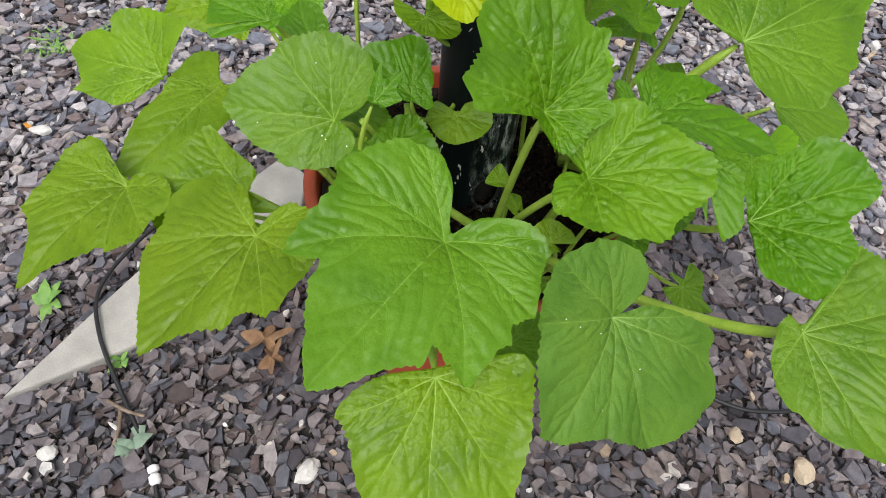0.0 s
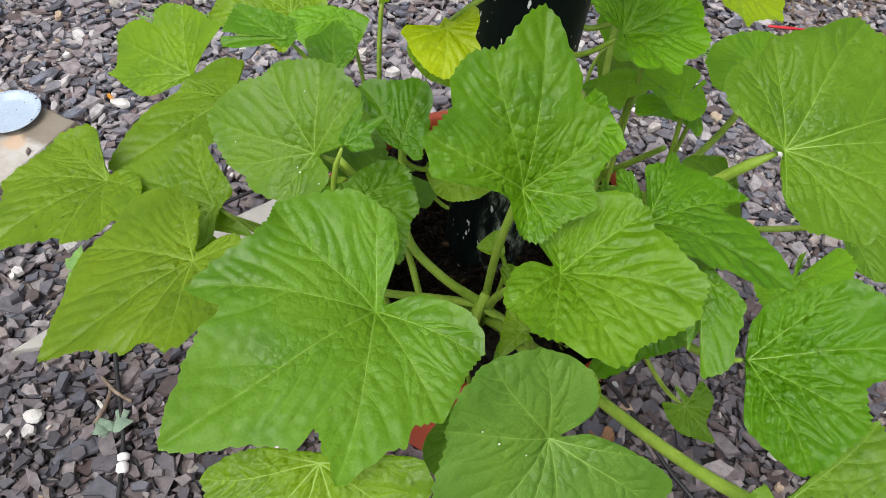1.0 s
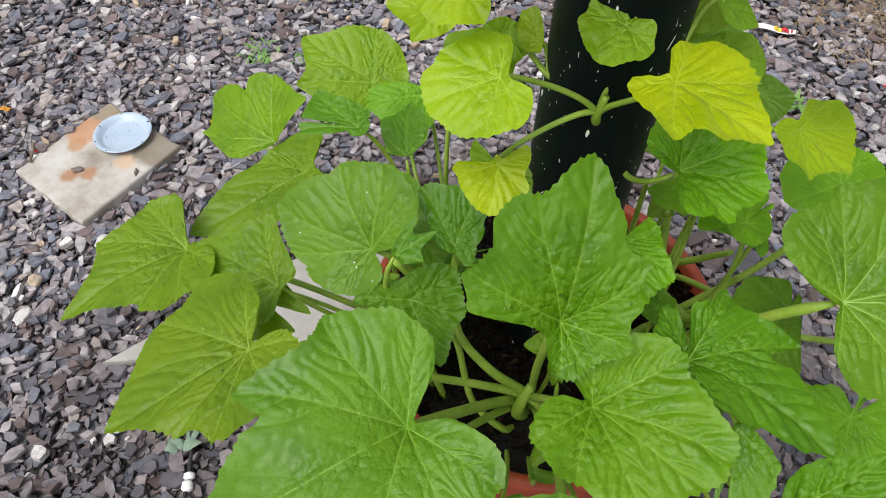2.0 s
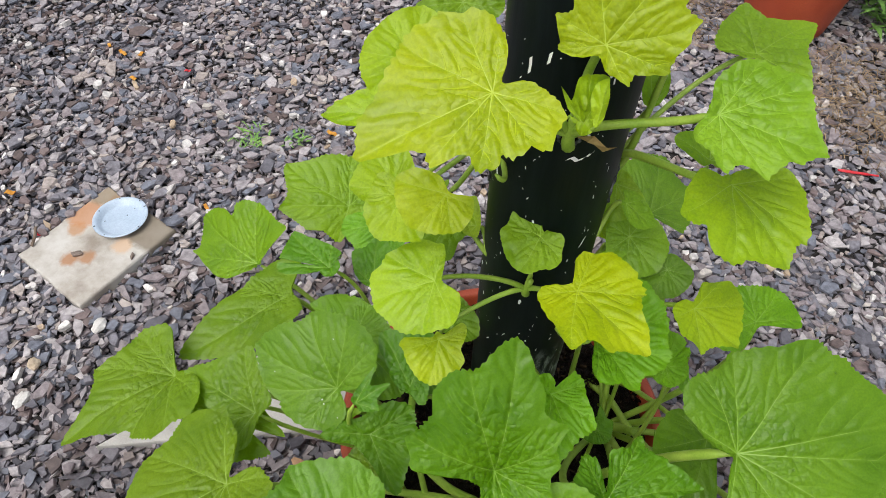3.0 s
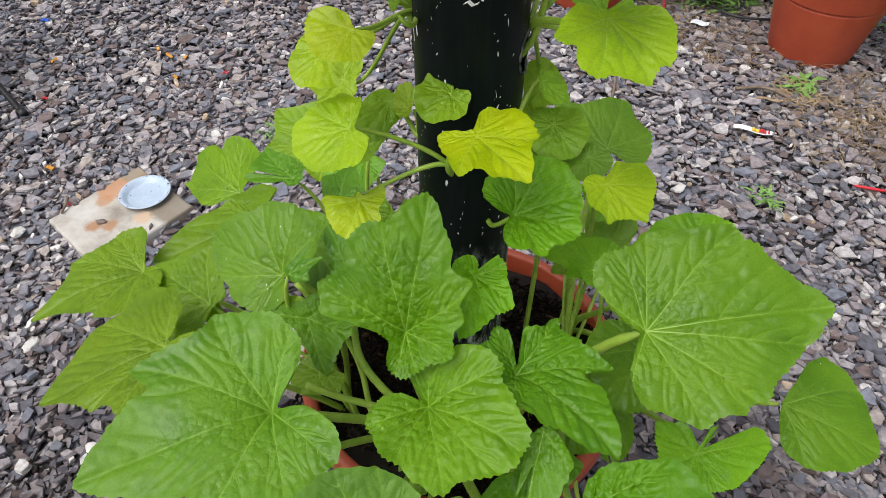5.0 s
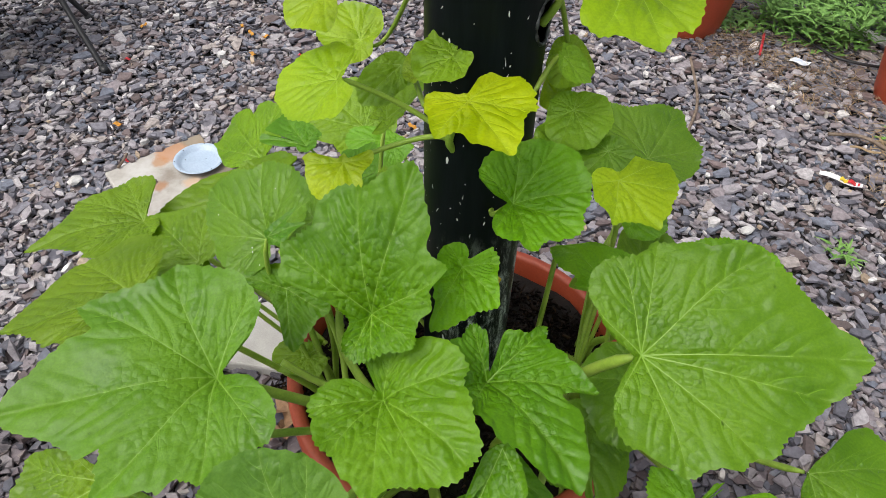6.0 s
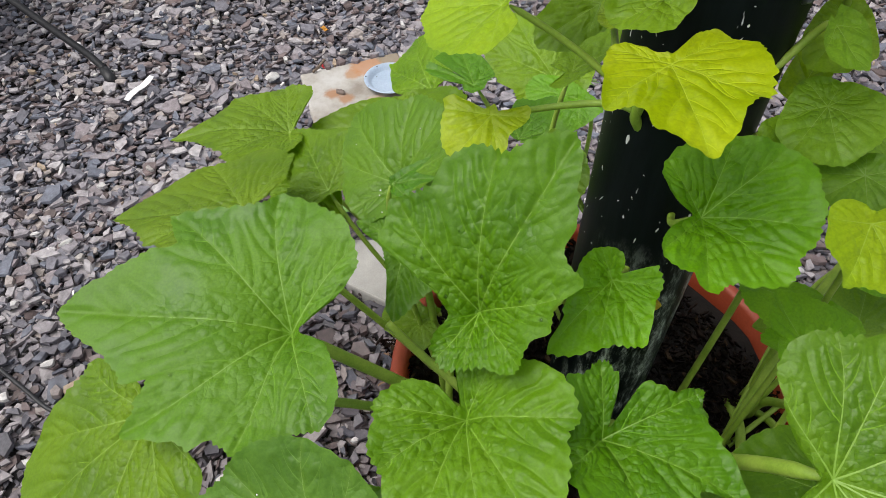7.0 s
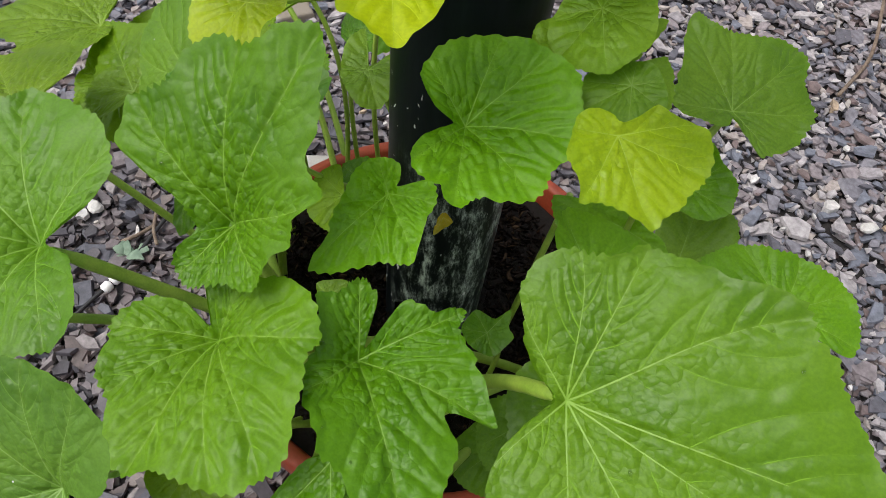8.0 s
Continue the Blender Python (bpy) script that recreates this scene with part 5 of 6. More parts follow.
leaf(vine, "bright", (-0.013, 0.193, 1.29), (-35, -27, 11), 0.8,
     [(-107, 1.9), (-49, 2.7), (-15, 3.6), (3, 3.0), (3, 4.4), (3, 5.8), (53, 2.8), (104, 2.7), (165, 2.1)], (-0.03, 0.182, 1.25), (0.0025, 0.003))
leaf(vine, "yellow", (0.028, 0.177, 1.3), (-60, -30, 1), 0.8,
     [(-169, 2.2), (-93, 2.3), (-52, 3.0), (-17, 2.8), (1, 3.1), (14, 2.2), (63, 2.0), (132, 2.5), (180, 0.3)], (0.0, 0.175, 1.255), (0.0025, 0.003))
leaf(vine, "bright", (-0.084, 0.071, 1.156), (96, 58, 14), 0.8,
     [(-53, 0.5), (-15, 1.7), (0, 2.9), (15, 2.4), (31, 1.4), (158, 0.4)], N_TOP, (0.0012, 0.002), pucker=2.0, fold=0.8)
leaf(squash, "fresh", (-0.073, 0.020, 0.550), (115, 21, -6), 0.8,
     [(-129, 0.7), (-39, 1.9), (0, 2.3), (31, 2.1), (132, 1.0), (180, 0.2)], (-0.071, 0.019, 0.385), (0.0028, 0.0035), pucker=2.2, fold=0.5)
leaf(squash, "mid", (-0.103, 0.025, 0.599), (-171, -2, -23), 0.8,
     [(-103, 2.3), (-62, 1.7), (0, 1.9), (87, 0.8), (165, 1.4)], (-0.100, 0.023, 0.385), (0.0028, 0.0035))
leaf(squash, "mid", (-0.255, -0.006, 0.531), (-132, -10, -16), 0.8,
     [(-175, 1.5), (-144, 2.9), (-83, 2.0), (-70, 4.0), (-20, 5.0), (13, 4.6), (46, 3.1), (103, 3.6), (155, 2.9)], (-0.235, 0.017, 0.385), (0.0028, 0.0035))
leaf(squash, "mid", (-0.012, 0.317, 0.571), (-122, 0, -16), 0.8,
     [(-168, 0.8), (-135, 1.7), (-75, 2.1), (-1, 3.5), (97, 1.8)], (-0.007, 0.307, 0.385), (0.0028, 0.0035))

# ---- young tendrils and stems at the pipe's holes and the crown ----
BRACT = plain("withered_bract", [(0.3, (0.16, 0.09, 0.03)), (0.7, (0.34, 0.24, 0.08))], 60, 0.8, 0, 300, 0.6)


def stem(plant, points, r0, r1, label=""):
    pts = smooth_path(points)
    rad = [r0 + (r1 - r0) * i / (len(pts) - 1) for i in range(len(pts))]
    part("stem", mesh_of("stem", *sweep(pts, rad), STALK, True), STALK, plant, label).matrix_world = Matrix()


# crown stems crossing low in the pot
stem(squash, [(-0.1, 0.03, 0.4), (-0.107, 0.0, 0.46), (-0.106, -0.003, 0.5), (-0.1, 0.012, 0.525)], 0.011, 0.006, "knotted main stem")
stem(squash, [(-0.106, 0.008, 0.51), (-0.151, -0.004, 0.56), (-0.196, 0.006, 0.6), (-0.215, 0.03, 0.65), (-0.221, 0.056, 0.694)], 0.006, 0.0045)
stem(squash, [(-0.108, 0.0, 0.41), (-0.119, -0.028, 0.46), (-0.164, -0.023, 0.5), (-0.198, 0.005, 0.58), (-0.23, 0.01, 0.65), (-0.268, -0.005, 0.725)], 0.005, 0.0035)
stem(squash, [(-0.04, 0.0, 0.47), (-0.102, 0.007, 0.5), (-0.159, -0.009, 0.52), (-0.209, -0.03, 0.54), (-0.25, -0.05, 0.57)], 0.006, 0.0045)
stem(squash, [(0.01, 0.31, 0.4), (0.002, 0.3, 0.48), (-0.003, 0.305, 0.54), (-0.006, 0.307, 0.575)], 0.006, 0.003)
stem(squash, [(0.012, 0.305, 0.4), (0.022, 0.29, 0.48), (0.05, 0.27, 0.54), (0.08, 0.25, 0.6)], 0.0065, 0.004)
stem(squash, [(-0.012, 0.303, 0.41), (0.025, 0.262, 0.455), (0.06, 0.21, 0.49), (0.1, 0.16, 0.53)], 0.007, 0.004)
stem(squash, [(0.0, 0.315, 0.41), (0.04, 0.3, 0.45), (0.085, 0.265, 0.49), (0.12, 0.22, 0.54)], 0.0055, 0.0035)
stem(squash, [(-0.038, 0.213, 0.400), (-0.042, 0.234, 0.500), (-0.046, 0.254, 0.600), (-0.049, 0.266, 0.660)], 0.0042, 0.0036)
stem(squash, [(0.03, 0.235, 0.4), (0.045, 0.215, 0.46), (0.07, 0.19, 0.52)], 0.009, 0.006, "knotted main stem")
stem(vine, [(-0.106, 0.118, 1.085), (-0.106, 0.110, 1.10), (-0.104, 0.106, 1.125)], 0.006, 0.004)
stem(vine, [(-0.116, 0.118, 0.87), (-0.116, 0.109, 0.885), (-0.112, 0.106, 0.91)], 0.005, 0.003)
stem(vine, [(-0.075, 0.19, 0.99), (-0.062, 0.197, 1.02), (-0.055, 0.2, 1.08), (-0.05, 0.205, 1.15)], 0.0042, 0.0025)
stem(vine, [(-0.175, 0.17, 0.99), (-0.187, 0.16, 1.02), (-0.186, 0.155, 1.07)], 0.005, 0.003)

stem(vine, [(-0.08, 0.205, 1.20), (-0.055, 0.19, 1.23), (-0.03, 0.182, 1.25), (0.0, 0.175, 1.275)], 0.0042, 0.003)
stem(vine, [(-0.165, 0.205, 1.205), (-0.19, 0.165, 1.213), (-0.225, 0.11, 1.232), (-0.265, 0.05, 1.275), (-0.28, 0.03, 1.31)], 0.0036, 0.0025)
stem(vine, [(-0.104, 0.106, 1.112), (-0.098, 0.098, 1.13), (-0.1, 0.09, 1.142), (-0.107, 0.088, 1.138), (-0.108, 0.092, 1.13)], 0.0016, 0.0008)
stem(vine, [(-0.108, 0.108, 1.105), (-0.118, 0.098, 1.115), (-0.125, 0.092, 1.128)], 0.0026, 0.0014)
part("dry_bract", mesh_of("dry_bract", [(-0.1, 0.105, 1.108), (-0.086, 0.1, 1.118), (-0.075, 0.098, 1.112), (-0.068, 0.097, 1.116), (-0.085, 0.104, 1.106), (-0.077, 0.1, 1.105), (-0.09, 0.098, 1.112)],
     [(0, 4, 6, 1), (4, 5, 2, 6), (6, 2, 1), (5, 3, 2)], BRACT), BRACT, vine, "withered brown flower bract").matrix_world = Matrix()

# ---- slabs, dish and loose bits on the gravel ----
def slab_mesh(name, corners, low, high, bevel=0.006, jag=0.0):
    """A cast slab with worn edges; corners (x, y) in order."""
    rng = random.Random(11)
    pts = []
    for i, a in enumerate(corners):
        b = corners[(i + 1) % len(corners)]
        for k in range(8):
            t = k / 8
            pts.append((a[0] + (b[0] - a[0]) * t + rng.uniform(-jag, jag), a[1] + (b[1] - a[1]) * t + rng.uniform(-jag, jag)))
    cx, cy = sum(p[0] for p in pts) / len(pts), sum(p[1] for p in pts) / len(pts)
    bm = bmesh.new()
    rows = []
    for inset, z in ((0, low), (0, high - bevel), (bevel * 0.4, high - bevel * 0.3), (bevel * 1.3, high)):
        row = []
        for x, y in pts:
            d = math.hypot(x - cx, y - cy)
            row.append(bm.verts.new((x - (x - cx) / d * inset, y - (y - cy) / d * inset, z)))
        rows.append(row)
    n = len(pts)
    for a, b in zip(rows, rows[1:]):
        for k in range(n):
            bm.faces.new((a[k], a[(k + 1) % n], b[(k + 1) % n], b[k]))
    bm.faces.new(rows[-1])
    me = bpy.data.meshes.new(name)
    bm.to_mesh(me)
    bm.free()
    return me


def stained_slab_material():
    m, n, l, b = node_mat("stained_concrete")
    co = n.new("ShaderNodeTexCoord").outputs["Object"]
    big = noise_tex(n, l, 9, 6, 0.65, co)
    base = ramp(n, [(0.32, (0.27, 0.235, 0.195)), (0.5, (0.42, 0.39, 0.35)), (0.66, (0.53, 0.515, 0.485))])
    l.new(big.outputs["Fac"], base.inputs["Fac"])
    col = base.outputs["Color"]
    wob = noise_tex(n, l, 45, 4, 0.6, co)
    for x, y, r, tint in ((-1.4, 0.42, 0.028, (0.42, 0.22, 0.1)), (-1.345, 0.33, 0.026, (0.36, 0.16, 0.06)), (-1.31, 0.35, 0.024, (0.36, 0.17, 0.07)),
                          (-1.415, 0.47, 0.05, (0.45, 0.21, 0.09)), (-1.36, 0.545, 0.03, (0.42, 0.2, 0.09)), (-1.25, 0.42, 0.03, (0.55, 0.38, 0.25)), (-1.2, 0.5, 0.075, (0.19, 0.155, 0.11)), (-1.3, 0.55, 0.05, (0.2, 0.15, 0.1)), (-1.42, 0.57, 0.06, (0.25, 0.19, 0.12))):
        d = n.new("ShaderNodeVectorMath")
        d.operation = "DISTANCE"
        l.new(co, d.inputs[0])
        d.inputs[1].default_value = (x, y, 0.03)
        add = n.new("ShaderNodeMath")
        add.operation = "MULTIPLY_ADD"
        l.new(wob.outputs["Fac"], add.inputs[0])
        add.inputs[1].default_value = 0.03
        l.new(d.outputs["Value"], add.inputs[2])
        k = n.new("ShaderNodeMapRange")
        k.inputs[1].default_value, k.inputs[2].default_value = r + 0.018, r + 0.004
        k.inputs[4].default_value = 0.78
        l.new(add.outputs[0], k.inputs[0])
        col = mixed(n, l, "MIX", k.outputs[0], col, tint)
    l.new(col, b.inputs["Base Color"])
    b.inputs["Roughness"].default_value = 0.88
    fine = noise_tex(n, l, 260, 4, 0.7, co)
    bump(n, l, b, fine.outputs["Fac"], 0.6, 0.0012)
    return m


me = slab_mesh("stained_slab", [(-1.482, 0.288), (-1.222, 0.22), (-1.157, 0.522), (-1.428, 0.58)], -0.01, 0.032, jag=0.0015)
me.materials.append(stained_slab_material())
tagged(new("stained_slab", me), "square pale concrete slab with rust stains, lying in gravel", "paving slab")
me = slab_mesh("grey_paver", [(-0.945, -0.052), (-0.48, 0.195), (-0.45, 0.5), (-0.52, 0.56), (-0.70, 0.35)], -0.012, 0.03, jag=0.001)
me.materials.append(CONCRETE)
tagged(new("grey_paver", me), "smooth grey concrete paver half buried in slate chippings", "paving slab")

ENAMEL = plain("pale_blue_enamel", [(0.3, (0.36, 0.45, 0.56)), (0.7, (0.44, 0.53, 0.64))], 12, 0.28, 0, 200, 0.1)
dish = thing("enamel_dish", (-1.305, 0.49, 0.033), "round pale blue enamel dish with dark chips on the slab", "dish")
turned("dish_body", [(0.0005, 0.004), (0.05, 0.004), (0.0545, 0.006), (0.06, 0.014), (0.0655, 0.0165), (0.072, 0.0175), (0.0733, 0.0165), (0.072, 0.015), (0.065, 0.013), (0.058, 0.006), (0.052, 0.0), (0.0005, 0.0)], ENAMEL, dish)
drng = random.Random(8)
for _ in range(12):
    a, r = drng.uniform(0, 6.28), drng.choice((drng.uniform(0.01, 0.048), 0.066, 0.069))
    z = 0.0047 if r < 0.05 else 0.0176
    s = drng.uniform(0.0012, 0.003)
    pts = [(r * math.cos(a) + s * drng.uniform(0.6, 1.2) * math.cos(k), r * math.sin(a) + s * drng.uniform(0.6, 1.2) * math.sin(k), z) for k in range(6)]
    low = [(x, y, z - 0.0012) for x, y, z in pts]
    part("enamel_chip", mesh_of("enamel_chip", low + pts, [tuple(range(6, 12))] + [(k, (k + 1) % 6, 6 + (k + 1) % 6, 6 + k) for k in range(6)], RUBBER), RUBBER, dish, "dark rusty chip in the enamel")

BARK = plain("dry_twig", [(0.3, (0.1, 0.07, 0.05)), (0.7, (0.26, 0.2, 0.15))], 60, 0.9, 0, 300, 1.0)


def tube_thing(name, points, r, mat, label, category, group="", taper=1.0):
    pts = smooth_path(points)
    rad = [r * (1 + (taper - 1) * i / (len(pts) - 1)) for i in range(len(pts))]
    return tagged(new(name, mesh_of(name, *sweep(pts, rad, 8), mat, True)), label, category, group)


def rock(name, at, size, mat, label, seed, category="stone"):
    """A broken stone: an uneven faceted lump."""
    rng = random.Random(seed)
    bm = bmesh.new()
    bmesh.ops.create_icosphere(bm, subdivisions=2, radius=1)
    for v in bm.verts:
        k = 0.74 + 0.3 * noise.noise(v.co * 1.3 + Vector((seed, 0, 0))) + 0.12 * noise.noise(v.co * 5 + Vector((seed, 2, 0)))
        v.co = Vector((v.co.x * size[0] * k, v.co.y * size[1] * k, max(v.co.z, -0.7) * size[2] * k))
    me = bpy.data.meshes.new(name)
    bm.to_mesh(me)
    bm.free()
    me.materials.append(mat)
    me.shade_flat()
    ob = tagged(new(name, me), label, category)
    ob.matrix_world = pose(*at, 0, 0, rng.uniform(0, 180))
    return ob


STONE = plain("brown_stone", [(0.3, (0.13, 0.1, 0.085)), (0.7, (0.25, 0.2, 0.17))], 40, 0.85, 0, 300, 1.0)
WSTONE = plain("white_stone", [(0.3, (0.48, 0.46, 0.43)), (0.7, (0.66, 0.65, 0.63))], 30, 0.7, 0, 220, 1.2)
BUFF = plain("buff_stone", [(0.3, (0.42, 0.33, 0.23)), (0.7, (0.55, 0.46, 0.35))], 30, 0.8, 0, 220, 1.0)
rock("stone", (-1.336, 0.349, 0.038), (0.02, 0.011, 0.008), STONE, "small brown stone lying on the stained slab", 3)
rock("stone", (-1.2, 0.4, 0.036), (0.015, 0.006, 0.006), STONE, "thin dark stone lying on the stained slab", 5)
for at, size, mat, tint, seed in (((-0.379, -0.171, 0.022), (0.034, 0.026, 0.02), WSTONE, "white", 7), ((0.418, -0.09, 0.02), (0.022, 0.018, 0.015), BUFF, "buff", 9),
                                  ((0.533, -0.155, 0.022), (0.034, 0.026, 0.02), BUFF, "buff", 12), ((-0.837, -0.148, 0.02), (0.025, 0.02, 0.016), WSTONE, "white", 14),
                                  ((-1.18, -0.026, 0.02), (0.033, 0.02, 0.014), WSTONE, "white", 17), ((-1.219, 0.057, 0.02), (0.02, 0.019, 0.015), BUFF, "buff", 19),
                                  ((0.365, 1.046, 0.02), (0.024, 0.02, 0.016), BUFF, "buff", 22), ((0.06, 1.25, 0.02), (0.03, 0.02, 0.014), WSTONE, "white", 25),
                                  ((-1.19, -0.433, 0.018), (0.025, 0.011, 0.01), WSTONE, "white", 29), ((-1.1, 0.62, 0.02), (0.035, 0.02, 0.014), WSTONE, "white", 31),
                                  ((-1.15, 0.2, 0.02), (0.03, 0.022, 0.014), WSTONE, "white", 33), ((-1.53, 0.22, 0.02), (0.03, 0.022, 0.014), WSTONE, "white", 35)):
    rock("stone", at, size, mat, tint + " stone among grey slate chippings", seed)
tube_thing("twig", [(-1.497, 0.375, 0.04), (-1.475, 0.35, 0.042), (-1.462, 0.322, 0.038)], 0.004, BARK, "short dark twig lying across the stained slab", "twig")
tube_thing("twig", [(-0.76, -0.05, 0.022), (-0.72, -0.07, 0.026), (-0.685, -0.078, 0.022)], 0.0035, BARK, "pale dry twig on slate chippings", "twig")
tube_thing("twig", [(-0.735, -0.06, 0.02), (-0.725, -0.1, 0.023), (-0.728, -0.135, 0.02)], 0.004, BARK, "pale dry twig on slate chippings", "twig")
tube_thing("twig", [(0.1, 1.86, 0.02), (0.2, 1.9, 0.028), (0.33, 1.86, 0.02)], 0.006, BARK, "grey dry twig near the weeds", "twig")
tube_thing("twig", [(-0.25, 1.55, 0.02), (-0.3, 1.75, 0.03), (-0.42, 1.95, 0.06)], 0.005, BARK, "grey dry twig near the weeds", "twig")

cable = thing("black_cable", (-0.7, 0, 0), "thin black drip hose with a white connector on the gravel", "hose")
cp = smooth_path([(-0.60, 0.52, 0.035), (-0.70, 0.40, 0.042), (-0.775, 0.31, 0.042), (-0.831, 0.184, 0.04), (-0.806, 0.081, 0.04), (-0.738, -0.035, 0.025), (-0.667, -0.141, 0.022), (-0.63, -0.219, 0.022), (-0.6, -0.31, 0.02), (-0.62, -0.41, 0.02), (-0.679, -0.475, 0.02), (-0.756, -0.547, 0.022), (-0.839, -0.587, 0.022), (-1.0, -0.66, 0.02)])
part("hose", mesh_of("hose", *sweep(cp, [0.0042] * len(cp), 8), RUBBER, True), RUBBER, cable).matrix_world = Matrix()
for a, b in (((-0.65, -0.168, 0.024), (-0.644, -0.18, 0.024)), ((-0.644, -0.182, 0.024), (-0.636, -0.2, 0.023))):
    part("connector", mesh_of("connector", *sweep([a, Vector(a).lerp(Vector(b), 0.2), Vector(a).lerp(Vector(b), 0.8), b], [0.006, 0.0105, 0.0105, 0.006], 10), WHITE, True), WHITE, cable, "white plastic hose connector").matrix_world = Matrix()
tube_thing("black_hose", [(0.05, 0.3, 0.02), (0.193, 0.175, 0.022), (0.3, 0.05, 0.022), (0.418, -0.03, 0.022), (0.541, -0.04, 0.022), (0.75, 0.0, 0.02)], 0.0042, RUBBER, "thin black drip hose lying on slate chippings", "hose")

# ---- small litter ----
RED = plain("red_plastic", [(0.3, (0.5, 0.02, 0.03)), (0.7, (0.6, 0.035, 0.045))], 20, 0.35, 0, 200, 0.1)
ORANGE = plain("dry_orange_petal", [(0.3, (0.5, 0.2, 0.02)), (0.7, (0.62, 0.32, 0.05))], 60, 0.8, 0, 300, 0.6)
YELLOW = plain("yellow_print", [(0.3, (0.7, 0.5, 0.03)), (0.7, (0.8, 0.6, 0.06))], 30, 0.5, 0, 200, 0.1)
BLUE = plain("blue_plastic", [(0.3, (0.01, 0.08, 0.5)), (0.7, (0.02, 0.12, 0.62))], 20, 0.4, 0, 200, 0.1)
pen = thing("red_pen", (0.572, 1.511, 0.02), "thin red plastic pen lying on slate chippings", "pen")
for nm, a, b, r in (("barrel", (0.515, 1.502, 0.021), (0.605, 1.519, 0.021), 0.0045), ("tip", (0.605, 1.519, 0.021), (0.63, 1.524, 0.021), 0.003)):
    va, vb = Vector(a), Vector(b)
    part(nm, mesh_of(nm, *sweep([va, va.lerp(vb, 0.1), va.lerp(vb, 0.9), vb], [r * 0.6, r, r, r * 0.5], 8), RED, True), RED, pen).matrix_world = Matrix()


def strip(name, a, b, width, thick, mat, label, category):
    """A flat bent strip between two places."""
    va, vb = Vector(a), Vector(b)
    d = (vb - va).normalized()
    s = Vector((-d.y, d.x, 0)) * width / 2
    verts, faces = [], []
    for i in range(6):
        p = va.lerp(vb, i / 5) + Vector((0, 0, 0.004 * math.sin(i * 1.3)))
        k = 1 if 0 < i < 5 else 0.8
        for q in (p - s * k, p + s * k, p + s * k + Vector((0, 0, thick)), p - s * k + Vector((0, 0, thick))):
            verts.append(q)
        if i:
            o = (i - 1) * 4
            faces += [(o + j, o + (j + 1) % 4, o + 4 + (j + 1) % 4, o + 4 + j) for j in range(4)]
    faces += [(3, 2, 1, 0), (20, 21, 22, 23)]
    return tagged(new(name, mesh_of(name, verts, faces, mat)), label, category)


strip("paper_strip", (-1.645, -0.173, 0.022), (-1.707, -0.08, 0.03), 0.022, 0.001, WHITE, "torn white paper strip on slate chippings", "paper")
tag = thing("plant_tag", (0.2, 1.647, 0.02), "white plant tag with yellow and red end on gravel", "plant tag")
for nm, a, b, mat, wide, text in (("tag_body", (0.139, 1.631, 0.024), (0.258, 1.643, 0.026), WHITE, 0.024, ""), ("yellow_print", (0.196, 1.6368, 0.0262), (0.218, 1.639, 0.0262), YELLOW, 0.018, "yellow printed patch"),
                                  ("red_print", (0.2185, 1.639, 0.0262), (0.25, 1.6422, 0.0268), RED, 0.018, "red printed patch")):
    ob = tagged(strip(nm, a, b, wide, 0.0012, mat, "", ""), text)
    ob.parent = tag
    ob.matrix_world = Matrix()
for x, y, s in ((-1.791, 1.106, 0.016), (-1.885, 1.134, 0.013), (-1.743, 1.144, 0.014), (-2.159, 0.876, 0.014), (-1.7, 1.014, 0.016), (-0.937, 1.036, 0.016), (-1.69, 0.451, 0.017), (-1.12, 0.62, 0.012)):
    a = (x * 37) % 6.28
    strip("dry_petal", (x, y, 0.02), (x + s * 2 * math.cos(a), y + s * 2 * math.sin(a), 0.025), s * 0.8, 0.002, ORANGE, "curled dry orange petal on slate chippings", "petal")["group"] = "dry petals"
for x, y in ((-1.552, 1.111), (-1.5, 0.36), (-2.0, 0.7)):
    strip("red_scrap", (x, y, 0.022), (x + 0.02, y + 0.012, 0.026), 0.01, 0.0015, RED, "tiny red plastic scrap on slate chippings", "litter")
strip("blue_scrap", (-2.447, 1.071, 0.022), (-2.41, 1.09, 0.03), 0.016, 0.003, BLUE, "small blue plastic scrap on slate chippings", "litter")

DRYLEAF = plain("dry_oak_leaf", [(0.3, (0.15, 0.08, 0.04)), (0.7, (0.3, 0.18, 0.095))], 40, 0.8, 0, 300, 0.8)


def dry_leaf(at, size, turn, seed):
    rng = random.Random(seed)
    n = 40
    verts, faces = [(0, 0, 0.012)], []
    for ring in (0.5, 1.0):
        for k in range(n):
            a = 2 * math.pi * k / n
            r = size * ring * (0.45 + 0.4 * abs(math.cos(a)) + 0.28 * math.sin(a * 5 + seed)) * rng.uniform(0.9, 1.1)
            verts.append((r * math.cos(a), 0.75 * r * math.sin(a), 0.012 + 0.012 * ring * math.sin(3 * a + seed)))
    faces += [(0, 1 + k, 1 + (k + 1) % n) for k in range(n)]
    faces += [(1 + k, 1 + n + k, 1 + n + (k + 1) % n, 1 + (k + 1) % n) for k in range(n)]
    ob = tagged(new("dry_leaf", mesh_of("dry_leaf", verts, faces, DRYLEAF, True)), "curled brown dry oak leaf on slate chippings", "dry leaf", "dry leaves")
    ob.matrix_world = pose(*at, 0, 0, turn)


dry_leaf((-0.49, 0.08, 0.022), 0.048, 20, 2)
dry_leaf((0.173, 0.06, 0.022), 0.05, 120, 5)
dry_leaf((-0.47, 0.04, 0.022), 0.035, 80, 9)

